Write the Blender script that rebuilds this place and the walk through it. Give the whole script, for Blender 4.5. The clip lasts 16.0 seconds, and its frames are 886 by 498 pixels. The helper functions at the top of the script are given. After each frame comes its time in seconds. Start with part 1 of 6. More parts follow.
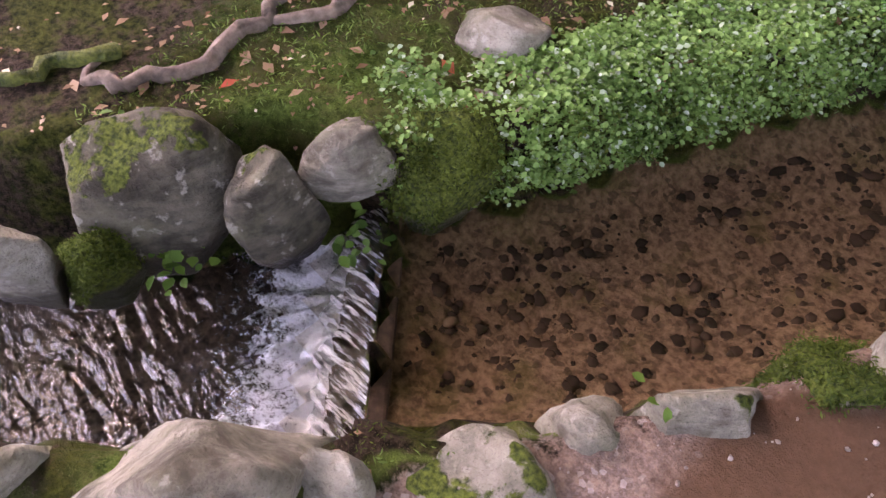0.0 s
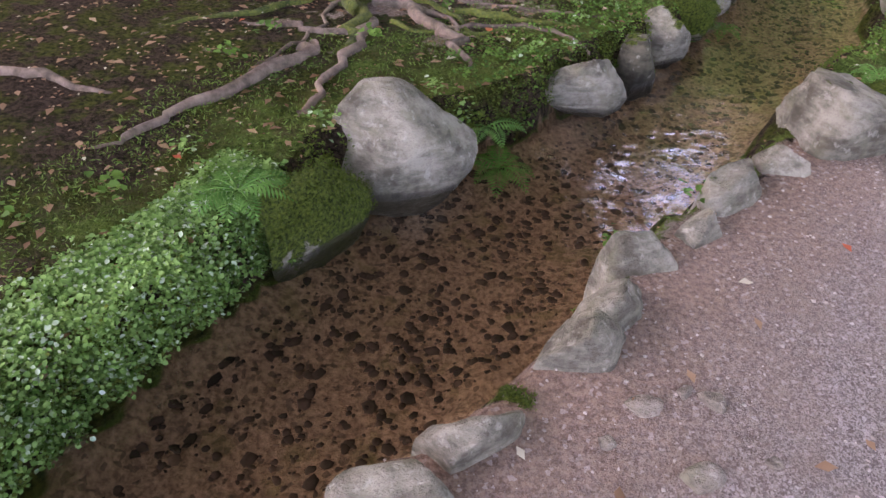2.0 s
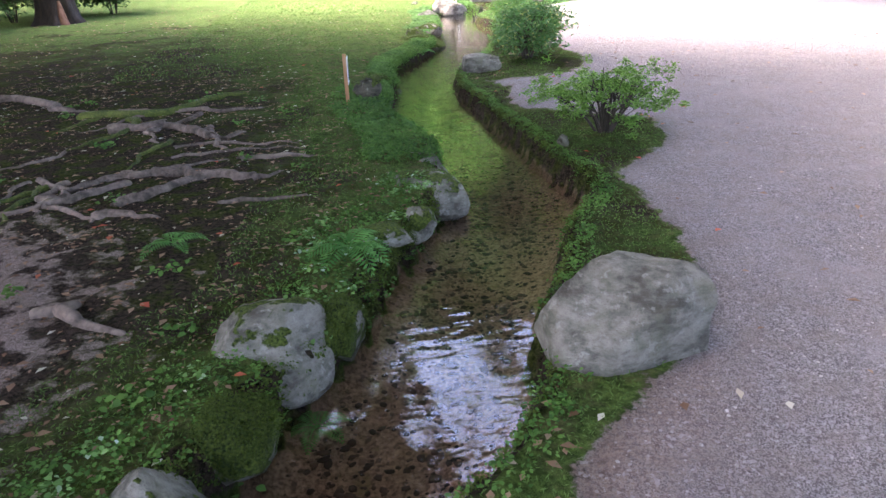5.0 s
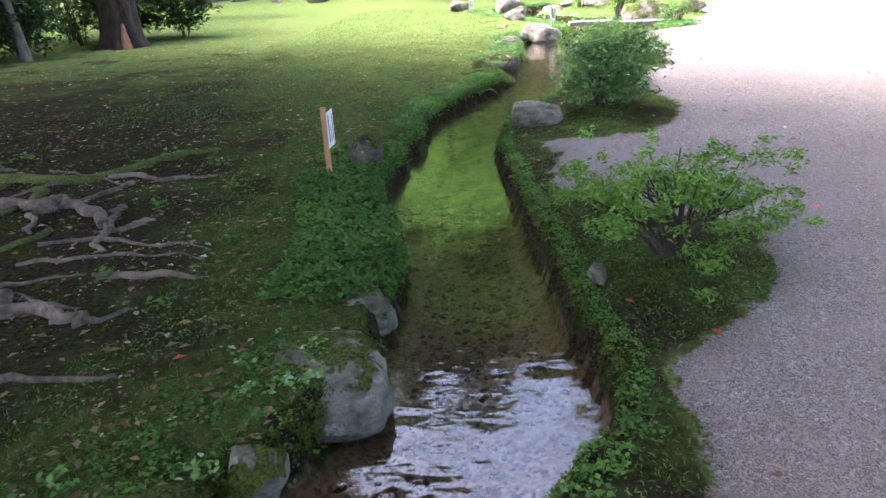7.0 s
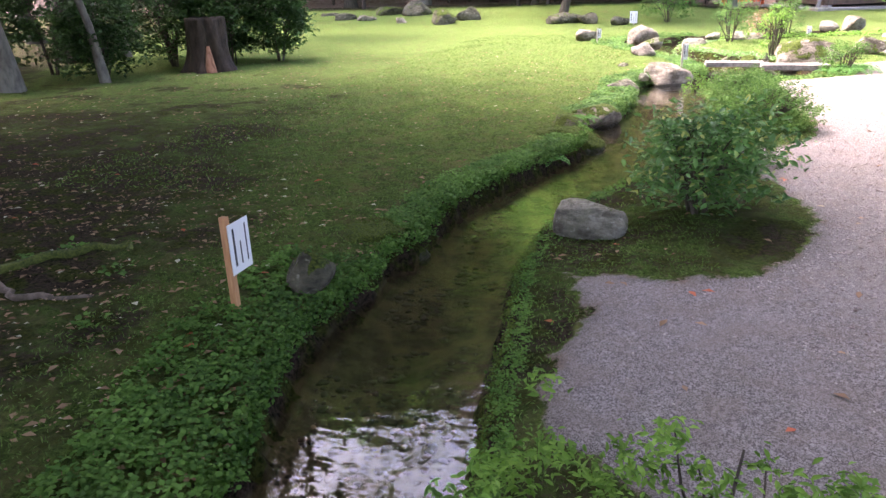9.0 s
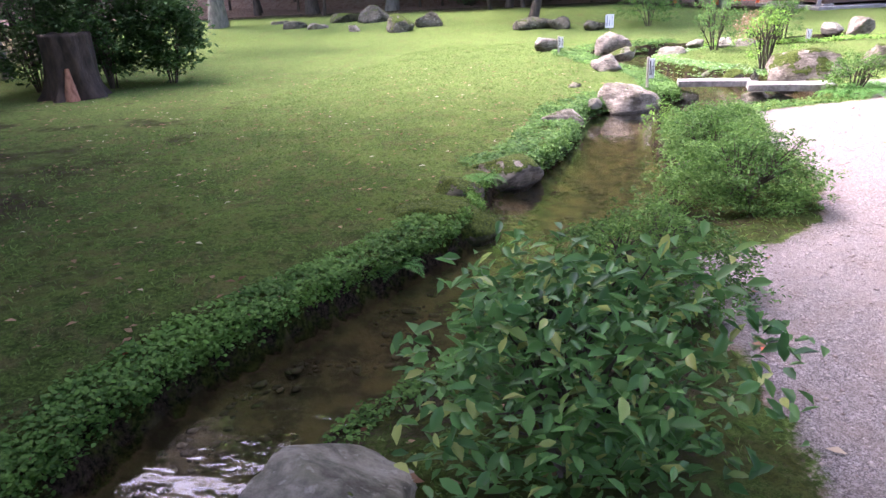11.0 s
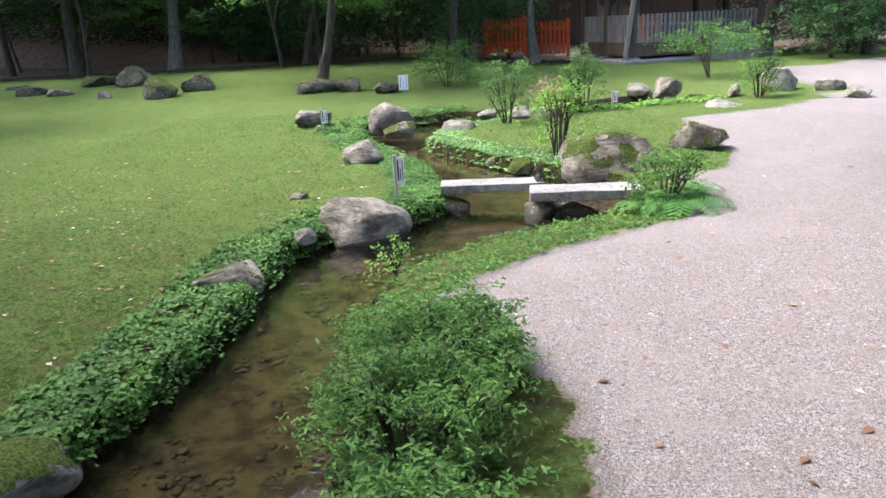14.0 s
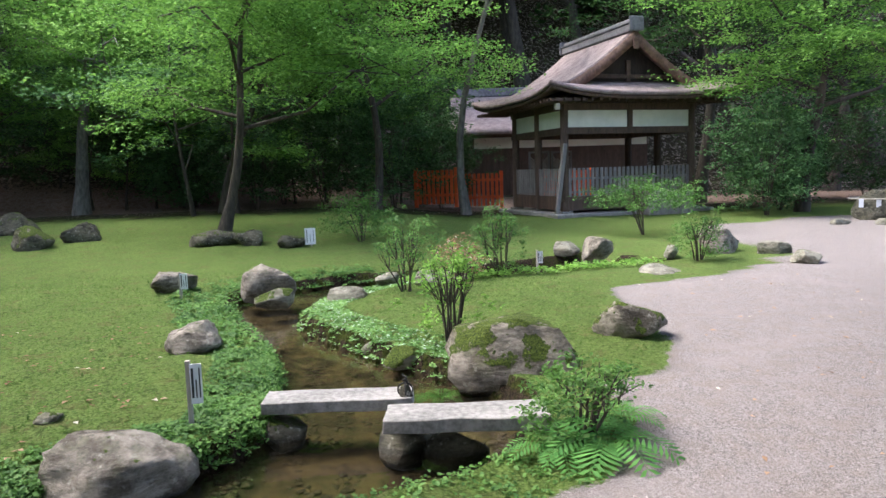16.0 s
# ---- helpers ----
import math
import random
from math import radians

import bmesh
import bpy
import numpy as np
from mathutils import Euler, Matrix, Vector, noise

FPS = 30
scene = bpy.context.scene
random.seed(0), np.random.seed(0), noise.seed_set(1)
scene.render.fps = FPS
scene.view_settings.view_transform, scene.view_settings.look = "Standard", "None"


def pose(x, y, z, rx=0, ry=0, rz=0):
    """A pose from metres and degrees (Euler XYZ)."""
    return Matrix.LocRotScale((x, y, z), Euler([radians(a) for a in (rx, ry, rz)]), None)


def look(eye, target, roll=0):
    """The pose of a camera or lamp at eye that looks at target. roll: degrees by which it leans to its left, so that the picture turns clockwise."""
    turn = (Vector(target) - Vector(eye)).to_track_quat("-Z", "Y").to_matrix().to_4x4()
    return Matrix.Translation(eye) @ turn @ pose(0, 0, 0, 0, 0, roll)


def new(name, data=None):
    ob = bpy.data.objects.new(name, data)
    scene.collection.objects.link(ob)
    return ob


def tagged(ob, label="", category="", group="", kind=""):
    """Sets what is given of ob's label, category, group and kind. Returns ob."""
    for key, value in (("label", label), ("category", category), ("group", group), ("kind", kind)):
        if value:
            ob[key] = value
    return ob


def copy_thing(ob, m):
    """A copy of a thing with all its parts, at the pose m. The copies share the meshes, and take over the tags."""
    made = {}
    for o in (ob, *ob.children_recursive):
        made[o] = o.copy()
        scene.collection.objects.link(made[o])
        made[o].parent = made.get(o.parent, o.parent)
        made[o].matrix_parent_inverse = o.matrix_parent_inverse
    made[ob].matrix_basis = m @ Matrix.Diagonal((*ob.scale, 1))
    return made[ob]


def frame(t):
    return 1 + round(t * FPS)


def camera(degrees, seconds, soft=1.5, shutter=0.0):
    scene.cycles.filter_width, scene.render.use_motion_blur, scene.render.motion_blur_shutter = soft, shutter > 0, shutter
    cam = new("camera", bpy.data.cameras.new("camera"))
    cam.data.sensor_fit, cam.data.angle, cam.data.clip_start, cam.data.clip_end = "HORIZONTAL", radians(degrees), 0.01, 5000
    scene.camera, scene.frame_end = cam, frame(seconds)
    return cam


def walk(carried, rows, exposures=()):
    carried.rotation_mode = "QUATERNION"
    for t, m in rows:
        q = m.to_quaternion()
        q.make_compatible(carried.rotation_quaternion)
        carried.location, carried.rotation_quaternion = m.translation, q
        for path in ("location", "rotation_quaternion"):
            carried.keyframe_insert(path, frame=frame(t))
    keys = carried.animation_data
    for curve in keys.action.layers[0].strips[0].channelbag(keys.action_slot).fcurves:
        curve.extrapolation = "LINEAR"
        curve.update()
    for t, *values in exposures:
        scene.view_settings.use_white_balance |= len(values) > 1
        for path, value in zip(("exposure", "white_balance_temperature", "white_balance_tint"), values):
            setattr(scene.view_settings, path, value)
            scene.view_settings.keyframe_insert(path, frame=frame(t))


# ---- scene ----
cam = camera(63.9, 16.0)
PATH = [
    (0, (-2.999, -2.407, 1.397), (-3.894, -1.683, -0.238), -3.9),
    (0.5, (-2.926, -2.329, 1.445), (-3.676, -1.406, -0.164), -2.1),
    (1, (-2.85, -2.286, 1.487), (-3.398, -1.108, -0.034), 0.7),
    (1.5, (-2.763, -2.236, 1.531), (-3.061, -0.83, 0.14), 2.0),
    (2, (-2.653, -2.124, 1.536), (-2.726, -0.604, 0.239), 3.1),
    (2.5, (-2.493, -1.954, 1.545), (-2.446, -0.361, 0.337), 2.6),
    (3, (-2.286, -1.746, 1.564), (-2.163, -0.086, 0.456), 1.2),
    (3.5, (-2.041, -1.381, 1.558), (-1.776, 0.325, 0.547), 0.7),
    (4, (-1.78, -1.001, 1.543), (-1.436, 0.728, 0.597), -0.1),
    (4.5, (-1.431, -0.553, 1.551), (-1.095, 1.22, 0.688), -1.6),
    (4.7, (-1.285, -0.351, 1.547), (-0.955, 1.434, 0.706), -1.8),
    (6.8, (0.014, 1.835, 1.449), (0.016, 3.681, 0.679), -3.0),
    (7, (0.105, 2.061, 1.434), (0.086, 3.909, 0.668), -2.8),
    (7.5, (0.309, 2.582, 1.459), (0.229, 4.431, 0.702), -1.8),
    (8, (0.513, 3.096, 1.468), (0.287, 4.938, 0.724), -2.1),
    (8.5, (0.722, 3.644, 1.491), (0.364, 5.472, 0.762), -2.2),
    (9, (0.968, 4.211, 1.498), (0.564, 6.036, 0.786), -1.9),
    (9.2, (1.077, 4.438, 1.516), (0.662, 6.258, 0.798), -2.6),
    (11.3, (1.782, 7.49, 1.423), (1.37, 9.316, 0.719), -3.0),
    (11.5, (1.84, 7.735, 1.437), (1.441, 9.563, 0.731), -3.5),
    (12, (1.972, 8.353, 1.448), (1.728, 10.205, 0.735), -2.5),
    (12.5, (2.166, 8.911, 1.449), (2.072, 10.781, 0.746), -1.3),
    (13, (2.374, 9.472, 1.447), (2.301, 11.35, 0.763), -2.0),
    (13.5, (2.563, 10.013, 1.469), (2.534, 11.897, 0.799), -2.7),
    (14, (2.765, 10.524, 1.505), (2.754, 12.43, 0.898), -3.0),
    (14.5, (2.951, 11.016, 1.525), (2.95, 12.962, 1.067), -2.3),
    (15, (3.173, 11.497, 1.518), (3.195, 13.463, 1.15), -2.1),
    (15.5, (3.391, 11.992, 1.508), (3.436, 13.969, 1.211), -2.1),
    (16, (3.599, 12.53, 1.498), (3.747, 14.513, 1.278), -1.8),
]
EXPOSURE = [(0.0, 4.75, 8100, 44), (1.0, 4.65, 9600, 40), (2.0, 4.55, 7600, 36), (3.0, 4.5, 7200, 30), (4.0, 4.2, 6400, 27), (7.0, 3.7, 6200, 22), (9.0, 3.55, 6700, 27), (11.5, 3.2, 5900, 34), (12.5, 3.0, 5750, 28), (14.0, 2.45, 5950, 13), (16.0, 2.1, 6050, 11)]
walk(cam, [(t, look(eye, target, roll)) for t, eye, target, roll in PATH], EXPOSURE)
SUN_EL, SUN_AZ = 58.0, -72.0

# ---- world, sun, exposure ----
world = bpy.data.worlds.new("sky")
scene.world = world
world.use_nodes = True
wn = world.node_tree
sky = wn.nodes.new("ShaderNodeTexSky")
sky.sky_type, sky.sun_disc = "NISHITA", False
sky.sun_elevation, sky.sun_rotation = radians(SUN_EL), radians(SUN_AZ)
sky.air_density, sky.dust_density, sky.ozone_density = 1.0, 5.0, 1.5
wn.links.new(sky.outputs[0], wn.nodes["Background"].inputs[0])
wn.nodes["Background"].inputs[1].default_value = 0.15
sun = new("sun", bpy.data.lights.new("sun", "SUN"))
sun.data.energy, sun.data.angle, sun.data.color = 1.0, radians(22), (1.0, 0.95, 0.87)
az, el = radians(SUN_AZ), radians(SUN_EL)
sun.matrix_world = look((0, 0, 30), (-math.sin(az) * math.cos(el), -math.cos(az) * math.cos(el), 30 - math.sin(el)))


# ---- materials ----
def nodes_of(name):
    m = bpy.data.materials.new(name)
    m.use_nodes = True
    return m, m.node_tree, m.node_tree.nodes["Principled BSDF"]


def add(nt, kind, **inputs):
    n = nt.nodes.new("ShaderNode" + kind)
    for k, v in inputs.items():
        key = k.replace("_", " ")
        if hasattr(v, "is_output"):
            nt.links.new(v, n.inputs[key])
        else:
            n.inputs[key].default_value = v
    return n


def mixc(nt, fac, a, b, kind="MIX"):
    n = nt.nodes.new("ShaderNodeMix")
    n.data_type, n.blend_type = "RGBA", kind
    for i, v in ((0, fac), (6, a), (7, b)):
        if hasattr(v, "is_output"):
            nt.links.new(v, n.inputs[i])
        else:
            n.inputs[i].default_value = v if i == 0 else (*v, 1)
    return n.outputs[2]


def step(nt, v, lo, hi):
    n = nt.nodes.new("ShaderNodeMapRange")
    n.interpolation_type = "SMOOTHSTEP"
    nt.links.new(v, n.inputs[0])
    n.inputs[1].default_value, n.inputs[2].default_value = lo, hi
    return n.outputs[0]


def math2(nt, op, a, b=0.0):
    n = nt.nodes.new("ShaderNodeMath")
    n.operation = op
    for i, v in ((0, a), (1, b)):
        if hasattr(v, "is_output"):
            nt.links.new(v, n.inputs[i])
        else:
            n.inputs[i].default_value = v
    return n.outputs[0]


def coords(nt, kind="Object"):
    return nt.nodes.new("ShaderNodeTexCoord").outputs[kind]


def geo(nt):
    return nt.nodes.new("ShaderNodeNewGeometry")


def noise_of(nt, vec, scale, detail=4.0, rough=0.6):
    return add(nt, "TexNoise", Vector=vec, Scale=scale, Detail=detail, Roughness=rough).outputs[0]


def bumped(nt, bsdf, height, dist, strength=1.0):
    b = add(nt, "Bump", Height=height, Distance=dist, Strength=strength)
    nt.links.new(b.outputs[0], bsdf.inputs["Normal"])
    return b


def rock_material(name, dark, light, moss):
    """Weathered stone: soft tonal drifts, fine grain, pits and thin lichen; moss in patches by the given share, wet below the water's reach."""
    m, nt, p = nodes_of(name)
    pos = geo(nt).outputs["Position"]
    big, mid, fine = noise_of(nt, pos, 5, 3, 0.55), noise_of(nt, pos, 30, 6, 0.7), noise_of(nt, pos, 170, 4, 0.7)
    mp = add(nt, "Mapping", Vector=pos)
    mp.inputs["Rotation"].default_value, mp.inputs["Scale"].default_value = (0.5, 0.3, 0.6), (1.0, 1.0, 3.2)
    vein = noise_of(nt, mp.outputs[0], 9, 5, 0.65)
    tone = math2(nt, "ADD", math2(nt, "MULTIPLY", big, 0.45), math2(nt, "ADD", math2(nt, "MULTIPLY", vein, 0.35), math2(nt, "MULTIPLY", mid, 0.2)))
    col = mixc(nt, step(nt, tone, 0.38, 0.62), dark, light)
    col = mixc(nt, math2(nt, "MULTIPLY", step(nt, noise_of(nt, pos, 8, 4, 0.6), 0.50, 0.70), 0.45), col, (0.17, 0.17, 0.105))
    col = mixc(nt, math2(nt, "MULTIPLY", step(nt, noise_of(nt, pos, 22, 5, 0.6), 0.58, 0.68), 0.4), col, (0.46, 0.45, 0.39))
    col = mixc(nt, math2(nt, "MULTIPLY", step(nt, fine, 0.54, 0.70), 0.55), col, (0.07, 0.066, 0.055))
    sep = nt.nodes.new("ShaderNodeSeparateXYZ")
    nt.links.new(geo(nt).outputs["Normal"], sep.inputs[0])
    up = math2(nt, "ADD", math2(nt, "MULTIPLY", sep.outputs[2], 0.3), math2(nt, "MULTIPLY", noise_of(nt, pos, 6, 3, 0.6), 1.0))
    up = math2(nt, "ADD", up, math2(nt, "MULTIPLY", math2(nt, "SUBTRACT", mid, 0.5), 0.3))
    fac = step(nt, up, 0.93 - moss * 0.6, 0.98 - moss * 0.6)
    green = mixc(nt, step(nt, noise_of(nt, pos, 75, 4), 0.3, 0.7), (0.012, 0.026, 0.004), (0.10, 0.135, 0.02))
    col = mixc(nt, fac, col, green)
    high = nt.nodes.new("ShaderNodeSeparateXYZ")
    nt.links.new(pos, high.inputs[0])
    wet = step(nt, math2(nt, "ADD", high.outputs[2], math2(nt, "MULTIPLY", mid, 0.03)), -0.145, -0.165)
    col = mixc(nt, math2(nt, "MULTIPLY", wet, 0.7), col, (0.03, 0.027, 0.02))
    nt.links.new(col, p.inputs["Base Color"])
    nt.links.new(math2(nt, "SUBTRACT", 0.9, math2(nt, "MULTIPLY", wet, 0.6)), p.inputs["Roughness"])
    p.inputs["Specular IOR Level"].default_value = 0.2
    h = math2(nt, "ADD", math2(nt, "ADD", mid, math2(nt, "MULTIPLY", fine, 0.3)), math2(nt, "MULTIPLY", vein, 1.2))
    bumped(nt, p, math2(nt, "ADD", h, math2(nt, "MULTIPLY", fac, 0.4)), 0.03, 0.9)
    return m


def leaf_material(name, dark, light, rough=0.45, pale=None):
    m, nt, p = nodes_of(name)
    g = geo(nt)
    drift = step(nt, noise_of(nt, g.outputs["Position"], 1.6, 3), 0.32, 0.68)
    col = mixc(nt, math2(nt, "ADD", math2(nt, "MULTIPLY", g.outputs["Random Per Island"], 0.6), math2(nt, "MULTIPLY", drift, 0.4)), dark, light)
    if pale:
        col = mixc(nt, step(nt, math2(nt, "FRACT", math2(nt, "MULTIPLY", g.outputs["Random Per Island"], 13.7)), 0.86, 0.98), col, pale)
    nt.links.new(col, p.inputs["Base Color"])
    p.inputs["Roughness"].default_value = rough + 0.2
    p.inputs["Specular IOR Level"].default_value = 0.25
    tr = add(nt, "BsdfTranslucent", Color=col)
    mx = nt.nodes.new("ShaderNodeMixShader")
    mx.inputs[0].default_value = 0.4
    nt.links.new(p.outputs[0], mx.inputs[1])
    nt.links.new(tr.outputs[0], mx.inputs[2])
    nt.links.new(mx.outputs[0], nt.nodes["Material Output"].inputs[0])
    return m


def plain_material(name, dark, light, scale=20.0, rough=0.8, stretch=(1, 1, 1), bump=0.004, metallic=0.0):
    m, nt, p = nodes_of(name)
    mp = add(nt, "Mapping", Vector=coords(nt))
    mp.inputs["Scale"].default_value = stretch
    n1, n2 = noise_of(nt, mp.outputs[0], scale, 6, 0.65), noise_of(nt, mp.outputs[0], scale * 0.12, 3)
    col = mixc(nt, step(nt, math2(nt, "ADD", math2(nt, "MULTIPLY", n1, 0.6), math2(nt, "MULTIPLY", n2, 0.4)), 0.33, 0.67), dark, light)
    nt.links.new(col, p.inputs["Base Color"])
    p.inputs["Roughness"].default_value, p.inputs["Metallic"].default_value = rough, metallic
    bumped(nt, p, n1, bump)
    return m


def ground_material():
    """Moss, turf, bare soil, raked grit and stream gravel, shared out by the sheet's own masks."""
    m, nt, p = nodes_of("ground")
    pos = geo(nt).outputs["Position"]
    mask = nt.nodes.new("ShaderNodeAttribute")
    mask.attribute_name = "mask"
    sep = nt.nodes.new("ShaderNodeSeparateColor")
    nt.links.new(mask.outputs["Color"], sep.inputs[0])
    grit_m, soil_m, bed_m = sep.outputs
    n1, n2, n3, n4 = noise_of(nt, pos, 1.2, 4), noise_of(nt, pos, 6, 5), noise_of(nt, pos, 45, 5, 0.7), noise_of(nt, pos, 260, 3, 0.7)
    # turf and moss
    turf = mixc(nt, step(nt, n3, 0.32, 0.68), (0.020, 0.042, 0.008), (0.105, 0.17, 0.034))
    turf = mixc(nt, math2(nt, "MULTIPLY", step(nt, n2, 0.46, 0.64), 0.6), turf, mixc(nt, n3, (0.045, 0.036, 0.016), (0.15, 0.125, 0.06)))
    turf = mixc(nt, math2(nt, "MULTIPLY", step(nt, n1, 0.42, 0.62), 0.5), turf, (0.135, 0.185, 0.042))
    turf = mixc(nt, math2(nt, "MULTIPLY", step(nt, n4, 0.54, 0.72), 0.55), turf, (0.20, 0.265, 0.08))
    turf = mixc(nt, math2(nt, "MULTIPLY", step(nt, n4, 0.46, 0.34), 0.6), turf, (0.010, 0.018, 0.005))
    n5 = noise_of(nt, pos, 17, 4, 0.6)
    turf = mixc(nt, math2(nt, "MULTIPLY", step(nt, n5, 0.48, 0.36), 0.55), turf, (0.022, 0.036, 0.009))
    # turf brightens along y: the sunlight on the far lawn is put into its colour
    along = nt.nodes.new("ShaderNodeSeparateXYZ")
    nt.links.new(pos, along.inputs[0])
    far_sunlit = math2(nt, "MULTIPLY", step(nt, math2(nt, "ADD", along.outputs[1], math2(nt, "MULTIPLY", n1, 4.0)), 12.0, 20.0), 0.6)
    turf = mixc(nt, far_sunlit, turf, mixc(nt, step(nt, n3, 0.3, 0.7), (0.065, 0.105, 0.026), (0.215, 0.305, 0.085)))
    turf = mixc(nt, math2(nt, "MULTIPLY", step(nt, n5, 0.47, 0.34), 0.5), turf, (0.04, 0.062, 0.014))
    turf = mixc(nt, math2(nt, "MULTIPLY", step(nt, noise_of(nt, pos, 3.1, 5, 0.65), 0.52, 0.64), 0.45), turf, mixc(nt, n3, (0.07, 0.062, 0.024), (0.20, 0.175, 0.075)))
    # dark soil, half grown over with moss, and pale dry litter that also paints a sun fleck
    soil = mixc(nt, step(nt, n3, 0.35, 0.65), (0.010, 0.0075, 0.005), (0.062, 0.044, 0.032))
    soil = mixc(nt, math2(nt, "MULTIPLY", step(nt, n4, 0.58, 0.72), 0.5), soil, (0.24, 0.17, 0.13))
    soil = mixc(nt, math2(nt, "MULTIPLY", step(nt, n2, 0.45, 0.58), 0.9), soil, mixc(nt, step(nt, n3, 0.3, 0.7), (0.009, 0.016, 0.003), (0.07, 0.085, 0.016)))
    dry = mixc(nt, step(nt, n4, 0.35, 0.65), (0.075, 0.054, 0.042), (0.46, 0.37, 0.32))
    dry = mixc(nt, math2(nt, "MULTIPLY", step(nt, n3, 0.5, 0.64), 0.65), dry, (0.045, 0.036, 0.02))
    soil = mixc(nt, step(nt, math2(nt, "ADD", mask.outputs["Alpha"], math2(nt, "MULTIPLY", math2(nt, "SUBTRACT", n2, 0.5), 1.8)), 0.42, 0.62), soil, dry)
    # grit of the path
    vor = add(nt, "TexVoronoi", Vector=pos, Scale=230.0)
    chip = add(nt, "TexVoronoi", Vector=pos, Scale=85.0)
    gcol = mixc(nt, step(nt, vor.outputs["Color"], 0.15, 0.85), (0.095, 0.083, 0.078), (0.30, 0.272, 0.262))
    gcol = mixc(nt, math2(nt, "MULTIPLY", step(nt, chip.outputs["Color"], 0.78, 0.86), 0.4), gcol, (0.42, 0.39, 0.375))
    gcol = mixc(nt, math2(nt, "MULTIPLY", step(nt, chip.outputs["Color"], 0.24, 0.16), 0.45), gcol, (0.06, 0.053, 0.048))
    gcol = mixc(nt, math2(nt, "MULTIPLY", step(nt, n2, 0.40, 0.66), 0.4), gcol, (0.19, 0.152, 0.127))
    gcol = mixc(nt, math2(nt, "MULTIPLY", step(nt, n1, 0.5, 0.66), 0.35), gcol, (0.25, 0.22, 0.21))
    gcol = mixc(nt, math2(nt, "MULTIPLY", step(nt, n3, 0.57, 0.70), 0.4), gcol, (0.10, 0.078, 0.062))
    damp = mixc(nt, step(nt, n3, 0.3, 0.7), (0.085, 0.050, 0.034), (0.27, 0.18, 0.13))
    damp = mixc(nt, math2(nt, "MULTIPLY", step(nt, chip.outputs["Color"], 0.8, 0.88), 0.6), damp, (0.36, 0.31, 0.29))
    gcol = mixc(nt, math2(nt, "MULTIPLY", soil_m, 0.8), gcol, damp)
    mud = mixc(nt, n3, (0.055, 0.030, 0.018), (0.12, 0.068, 0.042))
    gcol = mixc(nt, step(nt, math2(nt, "ADD", mask.outputs["Alpha"], math2(nt, "MULTIPLY", math2(nt, "SUBTRACT", n2, 0.5), 0.5)), 0.35, 0.55), gcol, mud)
    # bed
    bv = add(nt, "TexVoronoi", Vector=pos, Scale=48.0, Randomness=1.0)
    bed = mixc(nt, step(nt, n3, 0.3, 0.7), (0.14, 0.09, 0.058), (0.40, 0.27, 0.18))
    bed = mixc(nt, math2(nt, "MULTIPLY", step(nt, bv.outputs["Color"], 0.72, 0.82), 0.6), bed, (0.05, 0.037, 0.027))
    bed = mixc(nt, math2(nt, "MULTIPLY", step(nt, n2, 0.52, 0.66), 0.4), bed, (0.12, 0.115, 0.03))
    bed = mixc(nt, math2(nt, "MULTIPLY", soil_m, 0.93), bed, mixc(nt, step(nt, n2, 0.35, 0.65), (0.034, 0.029, 0.019), (0.115, 0.098, 0.045)))
    edge = math2(nt, "MULTIPLY", math2(nt, "SUBTRACT", n2, 0.5), 0.9)
    edge2 = math2(nt, "ADD", edge, math2(nt, "MULTIPLY", math2(nt, "SUBTRACT", n3, 0.5), 0.7))
    patchy = math2(nt, "ADD", edge2, math2(nt, "MULTIPLY", math2(nt, "SUBTRACT", n1, 0.5), 1.6))
    col = mixc(nt, step(nt, math2(nt, "ADD", soil_m, patchy), 0.35, 0.7), turf, soil)
    col = mixc(nt, step(nt, math2(nt, "ADD", grit_m, edge2), 0.42, 0.60), col, gcol)
    col = mixc(nt, step(nt, bed_m, 0.35, 0.65), col, bed)
    nt.links.new(col, p.inputs["Base Color"])
    p.inputs["Roughness"].default_value = 0.95
    p.inputs["Specular IOR Level"].default_value = 0.06
    h = math2(nt, "ADD", math2(nt, "MULTIPLY", n3, 1.0), math2(nt, "MULTIPLY", n4, 0.5))
    soft = math2(nt, "ADD", 0.25, math2(nt, "MULTIPLY", math2(nt, "SUBTRACT", 1.0, grit_m), 0.75))
    bumped(nt, p, math2(nt, "MULTIPLY", h, soft), 0.034, 1.0)
    return m


